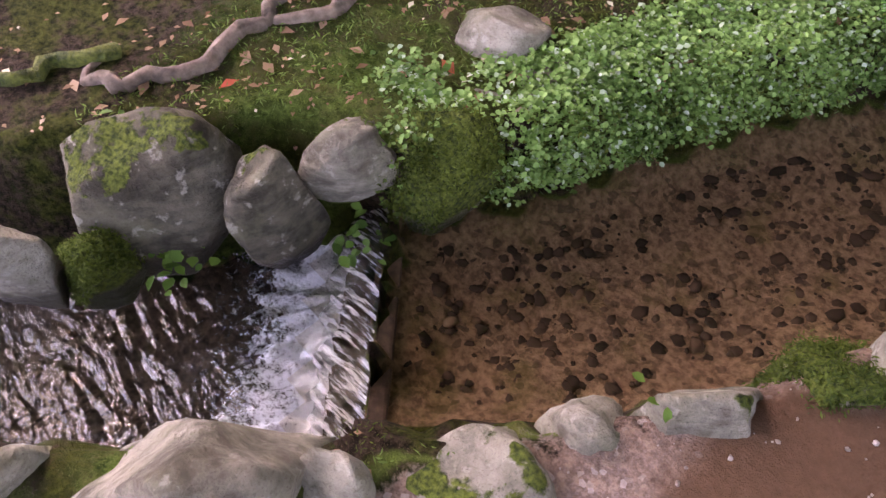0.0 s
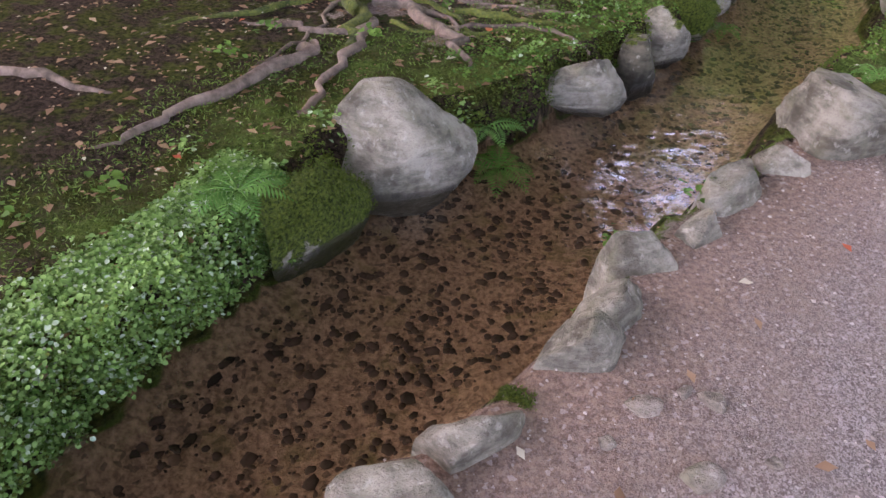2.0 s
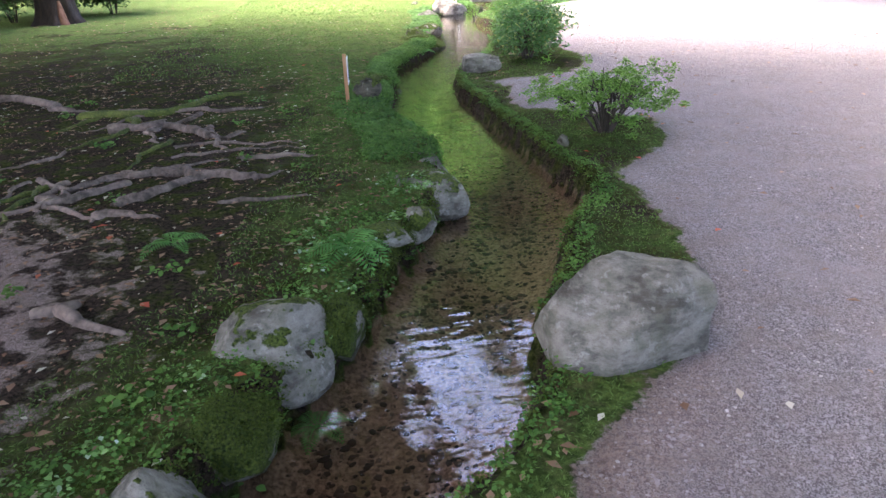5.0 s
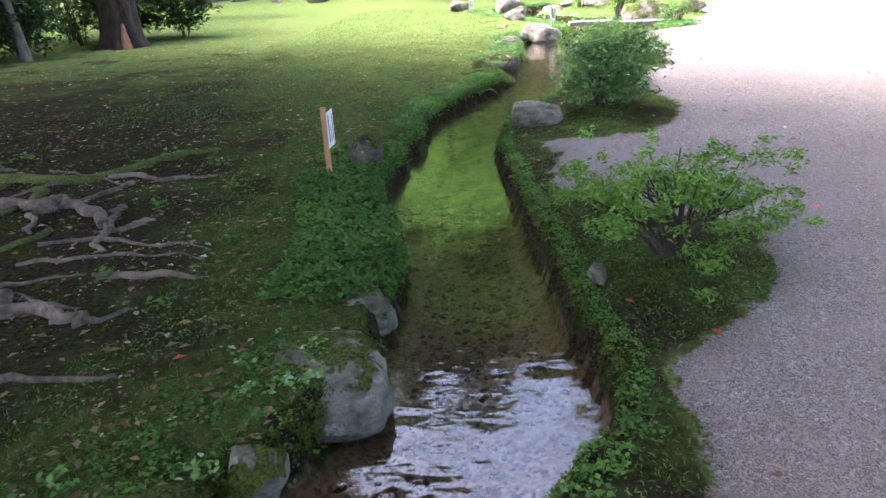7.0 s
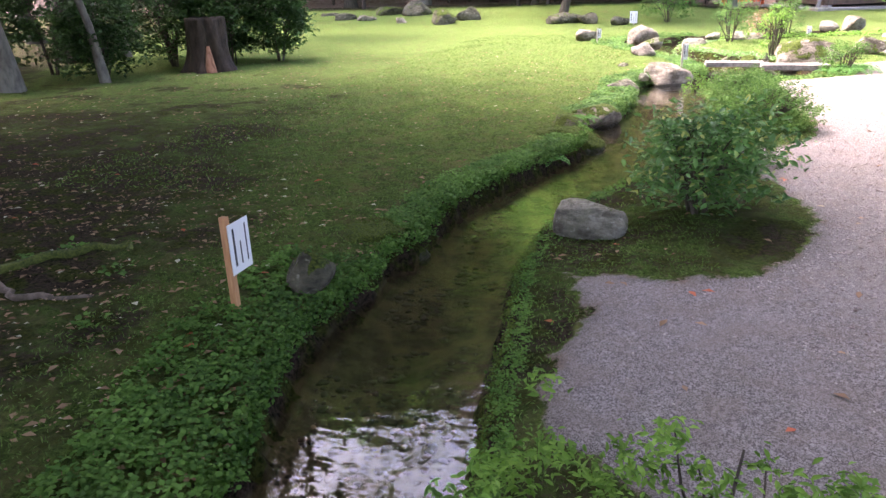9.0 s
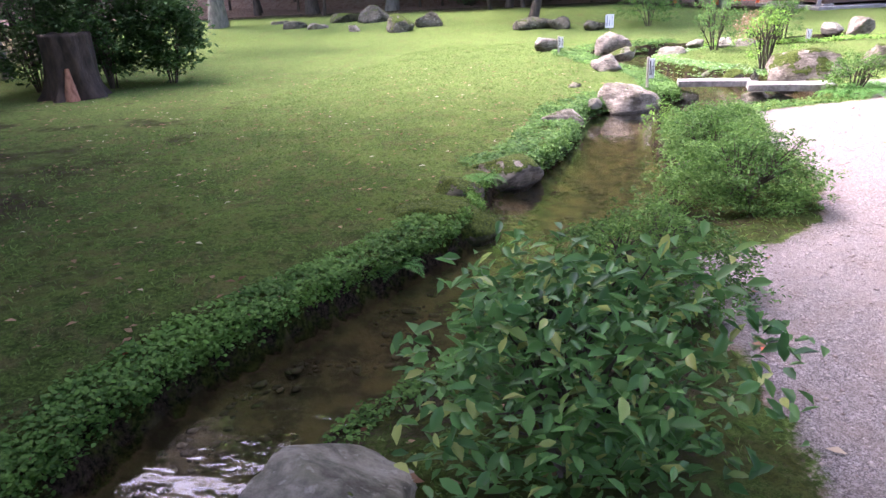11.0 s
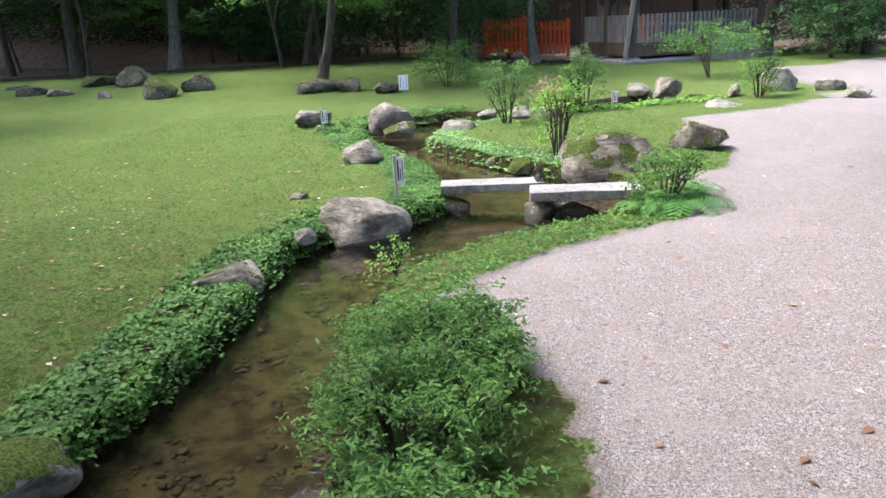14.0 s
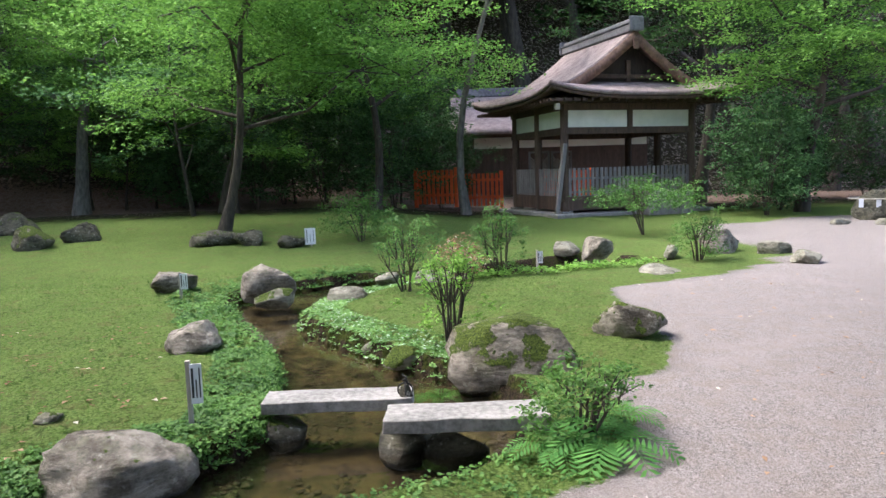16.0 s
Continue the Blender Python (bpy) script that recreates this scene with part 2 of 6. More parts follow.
def water_material(name, scale, strength, tint=(0.86, 0.82, 0.74), detail=1.5):
    m, nt, p = nodes_of(name)
    nt.nodes.remove(p)
    pos = geo(nt).outputs["Position"]
    mp = add(nt, "Mapping", Vector=pos)
    mp.inputs["Rotation"].default_value = (0, 0, radians(-65))
    mp.inputs["Scale"].default_value = (0.6, 1.5, 1)
    n1, n2 = noise_of(nt, mp.outputs[0], scale, detail, 0.45), noise_of(nt, mp.outputs[0], scale * 0.35, 1.5, 0.5)
    patch = step(nt, noise_of(nt, pos, 0.9, 2), 0.35, 0.65)
    h = math2(nt, "ADD", math2(nt, "MULTIPLY", n1, math2(nt, "ADD", 0.35, math2(nt, "MULTIPLY", patch, 0.65))), n2)
    b = add(nt, "Bump", Height=h, Distance=strength, Strength=1.0)
    lw = add(nt, "LayerWeight", Blend=0.5, Normal=b.outputs[0])
    fr = math2(nt, "ADD", 0.045, math2(nt, "MULTIPLY", 0.955, math2(nt, "POWER", lw.outputs["Facing"], 4.6)))
    gl = add(nt, "BsdfGlossy", Color=(1, 1, 1, 1), Roughness=0.03, Normal=b.outputs[0])
    tr = add(nt, "BsdfTransparent", Color=(*tint, 1))
    mx = nt.nodes.new("ShaderNodeMixShader")
    nt.links.new(fr, mx.inputs[0])
    nt.links.new(tr.outputs[0], mx.inputs[1])
    nt.links.new(gl.outputs[0], mx.inputs[2])
    nt.links.new(mx.outputs[0], nt.nodes["Material Output"].inputs[0])
    return m


GROUND = ground_material()
WATER = water_material("water", 13.0, 0.0026)
RAPID = water_material("rapid_water", 24.0, 0.045, (0.45, 0.47, 0.47), 4.0)
ROCKS = {}
BARK = plain_material("bark", (0.016, 0.013, 0.009), (0.085, 0.068, 0.05), 14, 0.9, (1, 1, 0.25), 0.02)
PALE_BARK = plain_material("pale_bark", (0.06, 0.055, 0.045), (0.20, 0.185, 0.155), 12, 0.9, (1, 1, 0.4), 0.015)
ROOT = plain_material("root_bark", (0.04, 0.03, 0.02), (0.20, 0.15, 0.115), 18, 0.9, (1, 1, 1), 0.012)
STUMPBARK = plain_material("stump_bark", (0.012, 0.009, 0.007), (0.06, 0.04, 0.028), 12, 0.95, (1, 1, 0.4), 0.03)
ROTWOOD = plain_material("rotten_wood", (0.16, 0.06, 0.03), (0.42, 0.20, 0.12), 20, 0.9, (1, 1, 0.3), 0.02)
MOSS = plain_material("moss", (0.022, 0.042, 0.006), (0.12, 0.145, 0.022), 70, 1.0, (1, 1, 1), 0.02)
AZALEA = leaf_material("azalea_leaves", (0.02, 0.066, 0.014), (0.16, 0.31, 0.07), 0.4)
WEED = leaf_material("weed_leaves", (0.028, 0.08, 0.015), (0.155, 0.31, 0.058), 0.5)
YOUNG = leaf_material("young_azalea_leaves", (0.07, 0.17, 0.025), (0.25, 0.45, 0.08), 0.4)
CAMELLIA = leaf_material("camellia_leaves", (0.03, 0.10, 0.03), (0.16, 0.34, 0.10), 0.1, (0.40, 0.46, 0.14))
MAPLE = leaf_material("maple_leaves", (0.035, 0.11, 0.02), (0.27, 0.50, 0.10), 0.5)
DARKLEAF = leaf_material("evergreen_leaves", (0.012, 0.038, 0.01), (0.06, 0.13, 0.034), 0.4)
HILLLEAF = leaf_material("hill_leaves", (0.014, 0.045, 0.018), (0.14, 0.28, 0.10), 0.5)
COVER = leaf_material("ground_cover_leaves", (0.04, 0.115, 0.02), (0.27, 0.47, 0.14), 0.35, (0.46, 0.58, 0.44))
FERN = leaf_material("fern_fronds", (0.045, 0.15, 0.03), (0.16, 0.37, 0.085), 0.5)
MOSSLEAF = leaf_material("moss_tufts", (0.02, 0.045, 0.008), (0.13, 0.18, 0.03), 0.6)
GRASS = leaf_material("grass_blades", (0.055, 0.11, 0.022), (0.17, 0.275, 0.065), 0.6)
LITTER = leaf_material("fallen_leaves", (0.12, 0.06, 0.03), (0.42, 0.28, 0.18), 0.7, (0.55, 0.52, 0.40))
REDLEAF = leaf_material("red_leaves", (0.42, 0.05, 0.03), (0.55, 0.20, 0.10), 0.6)
BARGE = plain_material("barge_timber", (0.07, 0.035, 0.022), (0.20, 0.115, 0.08), 9, 0.75, (1, 1, 1), 0.003)
GABLE = plain_material("gable_boards", (0.012, 0.009, 0.007), (0.045, 0.032, 0.024), 9, 0.85, (8, 8, 0.6), 0.003)
TIMBER = plain_material("old_timber", (0.036, 0.021, 0.014), (0.12, 0.075, 0.053), 9, 0.75, (6, 6, 0.6), 0.003)
GREYWOOD = plain_material("grey_timber", (0.12, 0.11, 0.105), (0.28, 0.26, 0.25), 9, 0.85, (6, 6, 0.6), 0.003)
PLASTER = plain_material("white_plaster", (0.66, 0.68, 0.62), (0.80, 0.81, 0.75), 3, 0.9, bump=0.001)
VERMILION = plain_material("vermilion_paint", (0.62, 0.075, 0.012), (0.78, 0.13, 0.025), 5, 0.5, bump=0.001)
SHINGLE = plain_material("bark_shingle", (0.14, 0.10, 0.095), (0.36, 0.285, 0.275), 30, 0.95, (1, 1, 1), 0.02)
RIDGE = plain_material("ridge_tile", (0.09, 0.085, 0.09), (0.2, 0.19, 0.2), 9, 0.7)
BRIDGE = plain_material("bridge_stone", (0.115, 0.11, 0.10), (0.29, 0.275, 0.26), 26, 0.85, bump=0.006)
POSTWOOD = plain_material("new_wood", (0.36, 0.17, 0.07), (0.52, 0.28, 0.14), 12, 0.7, (5, 5, 0.6), 0.001)
OLDPOST = plain_material("weathered_wood", (0.28, 0.25, 0.21), (0.46, 0.42, 0.37), 12, 0.8, (5, 5, 0.6), 0.001)
CARD = plain_material("white_card", (0.72, 0.73, 0.75), (0.82, 0.82, 0.84), 3, 0.5, bump=0.0003)
INK = plain_material("black_ink", (0.02, 0.02, 0.022), (0.04, 0.04, 0.045), 3, 0.6, bump=0.0002)
ROPE = plain_material("black_rope", (0.008, 0.008, 0.008), (0.03, 0.028, 0.025), 80, 0.8)
PEBBLE = leaf_material("stream_pebbles", (0.015, 0.011, 0.008), (0.105, 0.068, 0.046), 0.6, (0.26, 0.17, 0.11))


# ---- mesh helpers ----
def mesh_from(name, verts, faces, materials=()):
    """verts: (n, 3); faces: (m, k) array, all with k corners."""
    me = bpy.data.meshes.new(name)
    verts, faces = np.asarray(verts, np.float32), np.asarray(faces, np.int32)
    m, k = faces.shape
    me.vertices.add(len(verts))
    me.vertices.foreach_set("co", verts.ravel())
    me.loops.add(m * k)
    me.loops.foreach_set("vertex_index", faces.ravel())
    me.polygons.add(m)
    me.polygons.foreach_set("loop_start", np.arange(m, dtype=np.int32) * k)
    me.update(calc_edges=True)
    for mat in materials:
        me.materials.append(mat)
    return me


def smooth(me):
    me.polygons.foreach_set("use_smooth", np.ones(len(me.polygons), bool))
    return me


def part(name, bm, material, parent=None, label=""):
    me = bpy.data.meshes.new(name)
    bm.to_mesh(me)
    bm.free()
    me.materials.append(material)
    ob = new(name, me)
    if parent is not None:
        ob.parent = parent
    if label:
        tagged(ob, label)
    return ob


def mesh_part(name, me, parent=None, label=""):
    ob = new(name, me)
    if parent is not None:
        ob.parent = parent
    if label:
        tagged(ob, label)
    return ob


def empty(name, x, y, z=0.0, rz=0.0):
    ob = new(name)
    ob.matrix_basis = pose(x, y, z, 0, 0, rz)
    return ob


def box(sx, sy, sz, x=0, y=0, z=0, bevel=0.0, m=None):
    """A box whose base centre lies at x, y, z."""
    bm = bmesh.new()
    bmesh.ops.create_cube(bm, size=1)
    bmesh.ops.transform(bm, matrix=Matrix.Translation((x, y, z + sz / 2)) @ Matrix.Diagonal((sx, sy, sz, 1)), verts=bm.verts)
    if bevel:
        bmesh.ops.bevel(bm, geom=bm.edges[:], offset=bevel, segments=2, affect="EDGES", profile=0.5)
    if m is not None:
        bmesh.ops.transform(bm, matrix=m, verts=bm.verts)
    return bm


def tubes(paths, sides=7):
    """One array pair for several tapered tubes: each a list of (point, radius)."""
    V, F, base = [], [], 0
    for path in paths:
        pts = np.array([q[0] for q in path], float)
        tan = np.gradient(pts, axis=0)
        tan /= np.linalg.norm(tan, axis=1, keepdims=True) + 1e-9
        ref = np.array([0.31, 0.87, 0.39])
        a = np.cross(tan, ref)
        a /= np.linalg.norm(a, axis=1, keepdims=True) + 1e-9
        b = np.cross(tan, a)
        for (_, r), c, u, v in zip(path, pts, a, b):
            for k in range(sides):
                w = 2 * math.pi * k / sides
                V.append(c + r * (math.cos(w) * u + math.sin(w) * v))
        for i in range(len(path) - 1):
            for k in range(sides):
                F.append((base + i * sides + k, base + i * sides + (k + 1) % sides, base + (i + 1) * sides + (k + 1) % sides, base + (i + 1) * sides + k))
        base += len(path) * sides
    return np.array(V), np.array(F)


def leaves(rng, centres, size, width=0.5, droop=0.3, up=0.6, jitter=0.35, fine=False):
    """Folded four-cornered leaves at the centres; up: how far they face the sky."""
    n = len(centres)
    nor = rng.normal(size=(n, 3))
    nor /= np.linalg.norm(nor, axis=1, keepdims=True)
    nor[:, 2] = np.abs(nor[:, 2])
    nor = nor * (1 - up) + np.array([0, 0, up])
    nor /= np.linalg.norm(nor, axis=1, keepdims=True)
    d = rng.normal(size=(n, 3))
    d -= (d * nor).sum(1, keepdims=True) * nor
    d /= np.linalg.norm(d, axis=1, keepdims=True) + 1e-9
    s = np.cross(nor, d)
    L = (size * (1 + jitter * rng.uniform(-1, 1, n)))[:, None]
    base = centres - d * L * 0.5
    tip = centres + d * L * 0.5 - nor * L * droop * 0.5
    mid = centres + nor * L * 0.08
    if fine:
        out = [base]
        for at, half in ((-0.24, 0.40), (0.12, 0.48)):
            out += [centres + d * L * at + nor * L * 0.07 + s * L * width * half, centres + d * L * at + nor * L * 0.07 - s * L * width * half]
        v = np.stack([out[0], out[1], out[3], tip, out[4], out[2]], 1).reshape(-1, 3)
        k = 6 * np.arange(n)[:, None]
        return v, np.concatenate([k + (0, 1, 2, 3), k + (0, 3, 4, 5)], 1).reshape(-1, 4)
    v = np.stack([base, mid + s * L * width * 0.5, tip, mid - s * L * width * 0.5], 1).reshape(-1, 3)
    return v, np.arange(4 * n).reshape(-1, 4)


def stack(pieces):
    """Joins (verts, faces) pairs with faces of one corner count."""
    V, F, k = [], [], 0
    for v, f in pieces:
        V.append(np.asarray(v))
        F.append(np.asarray(f) + k)
        k += len(v)
    return np.concatenate(V), np.concatenate(F)


# ---- the stream's course ----
LEFT = [(-4.05, -1.75), (-3.78, -1.3), (-3.62, -0.8), (-3.42, -0.45), (-3.3, -0.05), (-3.22, 0.28), (-2.8, 0.55), (-2.42, 0.82), (-2.2, 1.15), (-1.9, 1.45), (-1.55, 1.9),
        (-1.35, 2.25), (-1.0, 2.75), (-0.83, 3.25), (-0.5, 3.95), (-0.2, 4.4), (-0.19, 5.0), (-0.1, 5.75), (-0.33, 6.7), (-0.36, 7.2), (-0.2, 7.8), (-0.26, 8.15),
        (-0.05, 8.43), (-0.08, 9.2), (0.2, 9.95), (1.02, 11.55), (0.8, 12.35), (1.25, 13.1), (1.5, 14.4), (1.5, 15.6), (1.85, 16.3), (2.6, 16.6), (2.8, 17.1),
        (2.74, 17.7), (2.6, 18.7), (2.3, 19.5), (1.9, 20.5), (1.45, 21.8), (1.6, 22.5), (2.7, 23.3), (4.5, 23.6), (6.0, 24.3), (7.2, 25.0)]
RIGHT = [(-3.62, -2.2), (-3.3, -1.85), (-3.1, -1.5), (-2.9, -1.12), (-2.7, -0.98), (-2.47, -0.7), (-2.19, -0.32), (-2.08, -0.05), (-1.82, 0.17), (-1.45, 0.67),
         (-1.27, 0.98), (-0.98, 1.45), (-0.66, 1.73), (-0.35, 2.1), (-0.2, 2.65), (0.05, 3.1), (0.27, 3.65), (0.7, 4.15), (0.62, 4.85), (0.63, 5.4), (0.56, 6.3),
         (0.55, 7.2), (0.5, 8.1), (0.66, 8.75), (0.75, 9.2), (1.2, 9.9), (1.65, 11.0), (2.1, 11.5), (2.3, 13.1), (2.2, 14.4), (2.42, 15.2), (2.8, 15.5), (3.3, 15.87),
         (4.1, 16.2), (4.5, 17.0), (4.44, 17.67), (3.6, 18.6), (3.0, 19.55), (2.5, 20.3), (2.65, 21.4), (3.2, 22.3), (4.5, 22.75), (6.2, 23.1), (7.9, 23.6)]
LOW_LEFT = [(-4.05, -1.75), (-4.24, -1.84), (-4.4, -2.08), (-4.62, -2.39), (-4.84, -2.68), (-5.4, -3.5), (-6.6, -5.2), (-9.0, -8.0)]
LOW_RIGHT = [(-3.62, -2.2), (-3.78, -2.36), (-4.02, -2.6), (-4.2, -2.85), (-4.5, -3.4), (-5.4, -4.9), (-8.0, -8.8)]
PATH_EDGE = [(-3.9, -3.2), (-3.4, -2.25), (-2.95, -1.22), (-2.55, -0.86), (-2.26, -0.54), (-2.04, -0.22), (-1.75, 0.12), (-1.36, 0.55), (-0.8, 0.75), (-0.6, 0.95), (-0.34, 1.7), (0.32, 2.2),
             (0.7, 2.9), (0.85, 3.7), (0.86, 4.3), (1.25, 4.6), (1.65, 5.05), (1.75, 5.6), (1.3, 6.0), (0.85, 6.3), (0.8, 6.65), (0.9, 7.1), (1.0, 7.4), (0.84, 7.85), (1.42, 7.75),
             (1.85, 7.86), (2.2, 8.4), (2.4, 8.95), (2.3, 9.6), (2.15, 10.3), (2.2, 10.9), (2.64, 11.0), (2.92, 11.25), (3.16, 11.9), (3.25, 13.1)]
PATH_EDGE_FAR = [(2.8, 14.0), (2.68, 14.4), (2.9, 14.6), (3.3, 15.0), (3.9, 15.4), (4.6, 15.75), (5.0, 16.5), (5.0, 17.2), (5.6, 17.5), (5.95, 18.3), (6.15, 20.5), (6.3, 21.0), (7.9, 21.6),
                 (9.0, 22.4), (9.9, 23.4), (10.2, 26.0), (10.8, 29.0), (14.0, 30.0), (24, 31), (60, 34), (60, -40), (-9, -40), (-9, -11)]
W_HIGH, W_LOW = -0.2, -0.42


def rounded(line, times=2):
    """Chaikin's corner cutting."""
    p = np.array(line, float)
    for _ in range(times):
        a, b = p[:-1] * 0.75 + p[1:] * 0.25, p[:-1] * 0.25 + p[1:] * 0.75
        p = np.concatenate([p[:1], np.stack([a, b], 1).reshape(-1, 2), p[-1:]])
    return p


def signed(poly, q):
    """Distance to a closed polygon, negative inside."""
    out, inside = np.full(len(q), 1e9), np.zeros(len(q), bool)
    for a, b in zip(poly, np.roll(poly, -1, 0)):
        ab = b - a
        t = np.clip(((q - a) @ ab) / (ab @ ab + 1e-12), 0, 1)
        out = np.minimum(out, np.hypot(*(q - a - t[:, None] * ab).T))
        cross = (a[1] > q[:, 1]) != (b[1] > q[:, 1])
        x = a[0] + (q[:, 1] - a[1]) * ab[0] / (ab[1] if ab[1] else 1e-12)
        inside ^= cross & (q[:, 0] < x)
    return np.where(inside, -out, out)


STREAM = np.concatenate([rounded(LEFT, 1), rounded(RIGHT, 1)[::-1]])
POOL = np.concatenate([rounded(LOW_LEFT, 1), rounded(LOW_RIGHT, 1)[::-1]])
RIGHT_SIDE = np.concatenate([np.array(RIGHT, float), [(30, 24), (30, -2.2)]])
GRIT = np.array(PATH_EDGE + PATH_EDGE_FAR, float)
WAVES = np.random.default_rng(5).uniform(-1, 1, (40, 4))


def ripple(q, wave, octaves=10, first=0):
    """Smooth noise from a sum of sines, about -1 to 1."""
    s = 0
    for k in range(octaves):
        a, b, c, d = WAVES[(first + k) % 40]
        f = (1 + 0.35 * k) * 2 * math.pi / wave
        ang = a * math.pi
        s = s + np.sin((q[:, 0] * math.cos(ang) + q[:, 1] * math.sin(ang)) * f + 7 * b + 2 * np.sin(q[:, 0] * f * 0.37 + 5 * c)) * (0.4 + 0.6 * abs(d))
    return s / (0.7 * octaves) * 1.6


def ground_at(q):
    """Heights and masks (grit, soil, bed) of the ground at an array of x, y."""
    q = np.asarray(q, float).reshape(-1, 2)
    near = (q[:, 0] > -10) & (q[:, 0] < 13) & (q[:, 1] > -10) & (q[:, 1] < 31)
    ds, dp = np.full(len(q), 30.0), np.full(len(q), 30.0)
    ds[near] = signed(STREAM, q[near]) + 0.03 * ripple(q[near], 0.5) + 0.02 * ripple(q[near], 0.17, first=7)
    dp[near] = signed(POOL, q[near]) + 0.03 * ripple(q[near], 0.5)
    dg = signed(GRIT, q) + 0.05 * ripple(q, 0.7, first=11)
    x, y = q.T
    grit = np.clip(0.5 - dg / 0.22, 0, 1)
    base = 0.02 * ripple(q, 2.5, first=3) * (1 - 0.8 * grit) + 0.010 * ripple(q, 0.4, first=15) * (1 - 0.8 * grit)
    # the wooded side rises away from the water, and a low bank closes the lawn
    wood = np.clip((3.5 - y) / 5, 0, 1) * np.clip((-x - 2.2 + np.clip(y, -3, 4) * 0.5) / 3, 0, 1)
    base += wood * 0.13
    base += 0.35 * np.clip((y - 27.5) / 4, 0, 1) * np.clip((6 - x) / 3, 0, 1)
    lip = np.exp(-(np.clip(ds - 0.22, 0, 9) / 0.35) ** 2) * (1 - grit) * -0.05 * np.clip((y - 4) / 3, 0, 1) * (y < 26)
    base += lip
    hill = np.clip((y - 44 - 0.15 * x) / 40, 0, 1.5)
    base += 41 * hill ** 1.25
    base += 10 * np.clip((-x - 34) / 40, 0, 1.5) + 8 * np.clip((x - 40) / 40, 0, 1.5) + 8 * np.clip((-y - 30) / 40, 0, 1)
    s = np.clip(ds / 0.09, 0, 1)
    z = np.where(ds > 0, W_HIGH - 0.02 + (base - W_HIGH + 0.02) * (s * s * (3 - 2 * s)) ** 0.45, W_HIGH - 0.02 - 0.09 * np.clip(-ds / 0.3, 0, 1) ** 0.6 + 0.012 * ripple(q, 0.3, first=20))
    p = np.clip(dp / 0.14, 0, 1)
    zl = np.where(dp > 0, W_LOW - 0.03 + (z - W_LOW + 0.03) * (p * p * (3 - 2 * p)) ** 0.6, W_LOW - 0.03 - 0.15 * np.clip(-dp / 0.3, 0, 1))
    # the weir's lip runs between the two ends of the banks
    behind = (x + 3.835) * 0.723 + (y + 1.975) * 0.69
    z = np.where((dp < 0.14) & (behind < 0.0), np.minimum(z, zl), z)
    # bare soil thickens towards the near wood, its dark colour also painting the shade there
    soil = np.clip(0.95 - (y - 2.5) / 12.5 + np.clip(-x - 1.2, -1.2, 1.5) * 0.25, 0, 1) * (1 - np.exp(-np.clip(ds, 0, 9) / 0.6))
    soil = np.maximum(soil, np.clip((y - 33) / 3, 0, 0.9))
    soil = np.maximum(soil, np.clip((-x - 7.0 - np.clip(y - 14, 0, 20) * 0.4) / 3, 0, 0.9))
    islet = (y > 2.6) & (y < 14.0) & (signed(RIGHT_SIDE, q) < 0)
    soil = np.where(islet, np.maximum(soil, 0.6), soil)
    # the near litter patch is made pale to paint a sun fleck as well
    litter = 0.82 * np.exp(-(((x + 3.2) / 1.3) ** 2 + ((y - 2.9) / 1.8) ** 2)) + 0.4 * np.clip((y - 33) / 4, 0, 1)
    litter = np.where((grit > 0.5) | (ds < 0.2), 0, litter)
    litter = np.where(y < 0, np.exp(-(((x + 2.78) / 0.34) ** 2 + ((y + 1.7) / 0.34) ** 2)), litter)
    # dark soil down the bank's face, also painting the shadow of an undercut
    bank = np.clip((ds + 0.05) / 0.1, 0, 1) * np.clip((0.12 - ds) / 0.05, 0, 1) * (grit < 0.3)
    soil = np.maximum(soil, 1.5 * bank)
    soil = np.where(grit > 0.5, 0.95 * np.exp(-((np.clip(ds, 0, 9) - 0.1) / 0.55) ** 2) * np.clip((4.5 - y) / 3, 0, 1), soil)
    grit = np.where(y > 34, np.maximum(grit, 0.9 * np.clip((y - 36) / 2, 0, 1) * np.clip((46 - y) / 2, 0, 1)), grit)
    bed = np.where((ds < -0.015) | ((dp < -0.015) & (behind < 0)), 1.0, 0.0)
    soil = np.where(bed > 0, np.clip((y - 3.5) / 3.5, 0, 1), soil)
    return z, grit, soil, bed, ds, dp, litter


def height(x, y):
    return float(ground_at([(x, y)])[0][0])


def heights(q):
    return ground_at(q)[0]


# ---- ground, path and stream bed: one sheet, parted where the surface changes ----
def lines(lo, hi, stepsize, reach):
    mid = np.arange(lo, hi + 1e-6, stepsize)
    grow = stepsize * np.cumsum(1.22 ** np.arange(1, 60))
    grow = grow[grow < reach]
    return np.concatenate([lo - grow[::-1], mid, hi + grow])


gx, gy = lines(-5.6, 6.2, 0.05, 320), lines(-3.4, 24.5, 0.05, 360)
grid = np.stack(np.meshgrid(gx, gy), -1).reshape(-1, 2)
gz, g_grit, g_soil, g_bed, g_ds, g_dp, g_litter_fleck = ground_at(grid)
index = np.arange(len(grid)).reshape(len(gy), len(gx))
quads = np.stack([index[:-1, :-1], index[:-1, 1:], index[1:, 1:], index[1:, :-1]], -1).reshape(-1, 4)
q_bed, q_grit = g_bed[quads].mean(1) > 0.5, g_grit[quads].mean(1) > 0.5
masks = np.stack([g_grit, g_soil, g_bed, g_litter_fleck], 1).astype(np.float32)
sheet = np.concatenate([grid, gz[:, None]], 1)
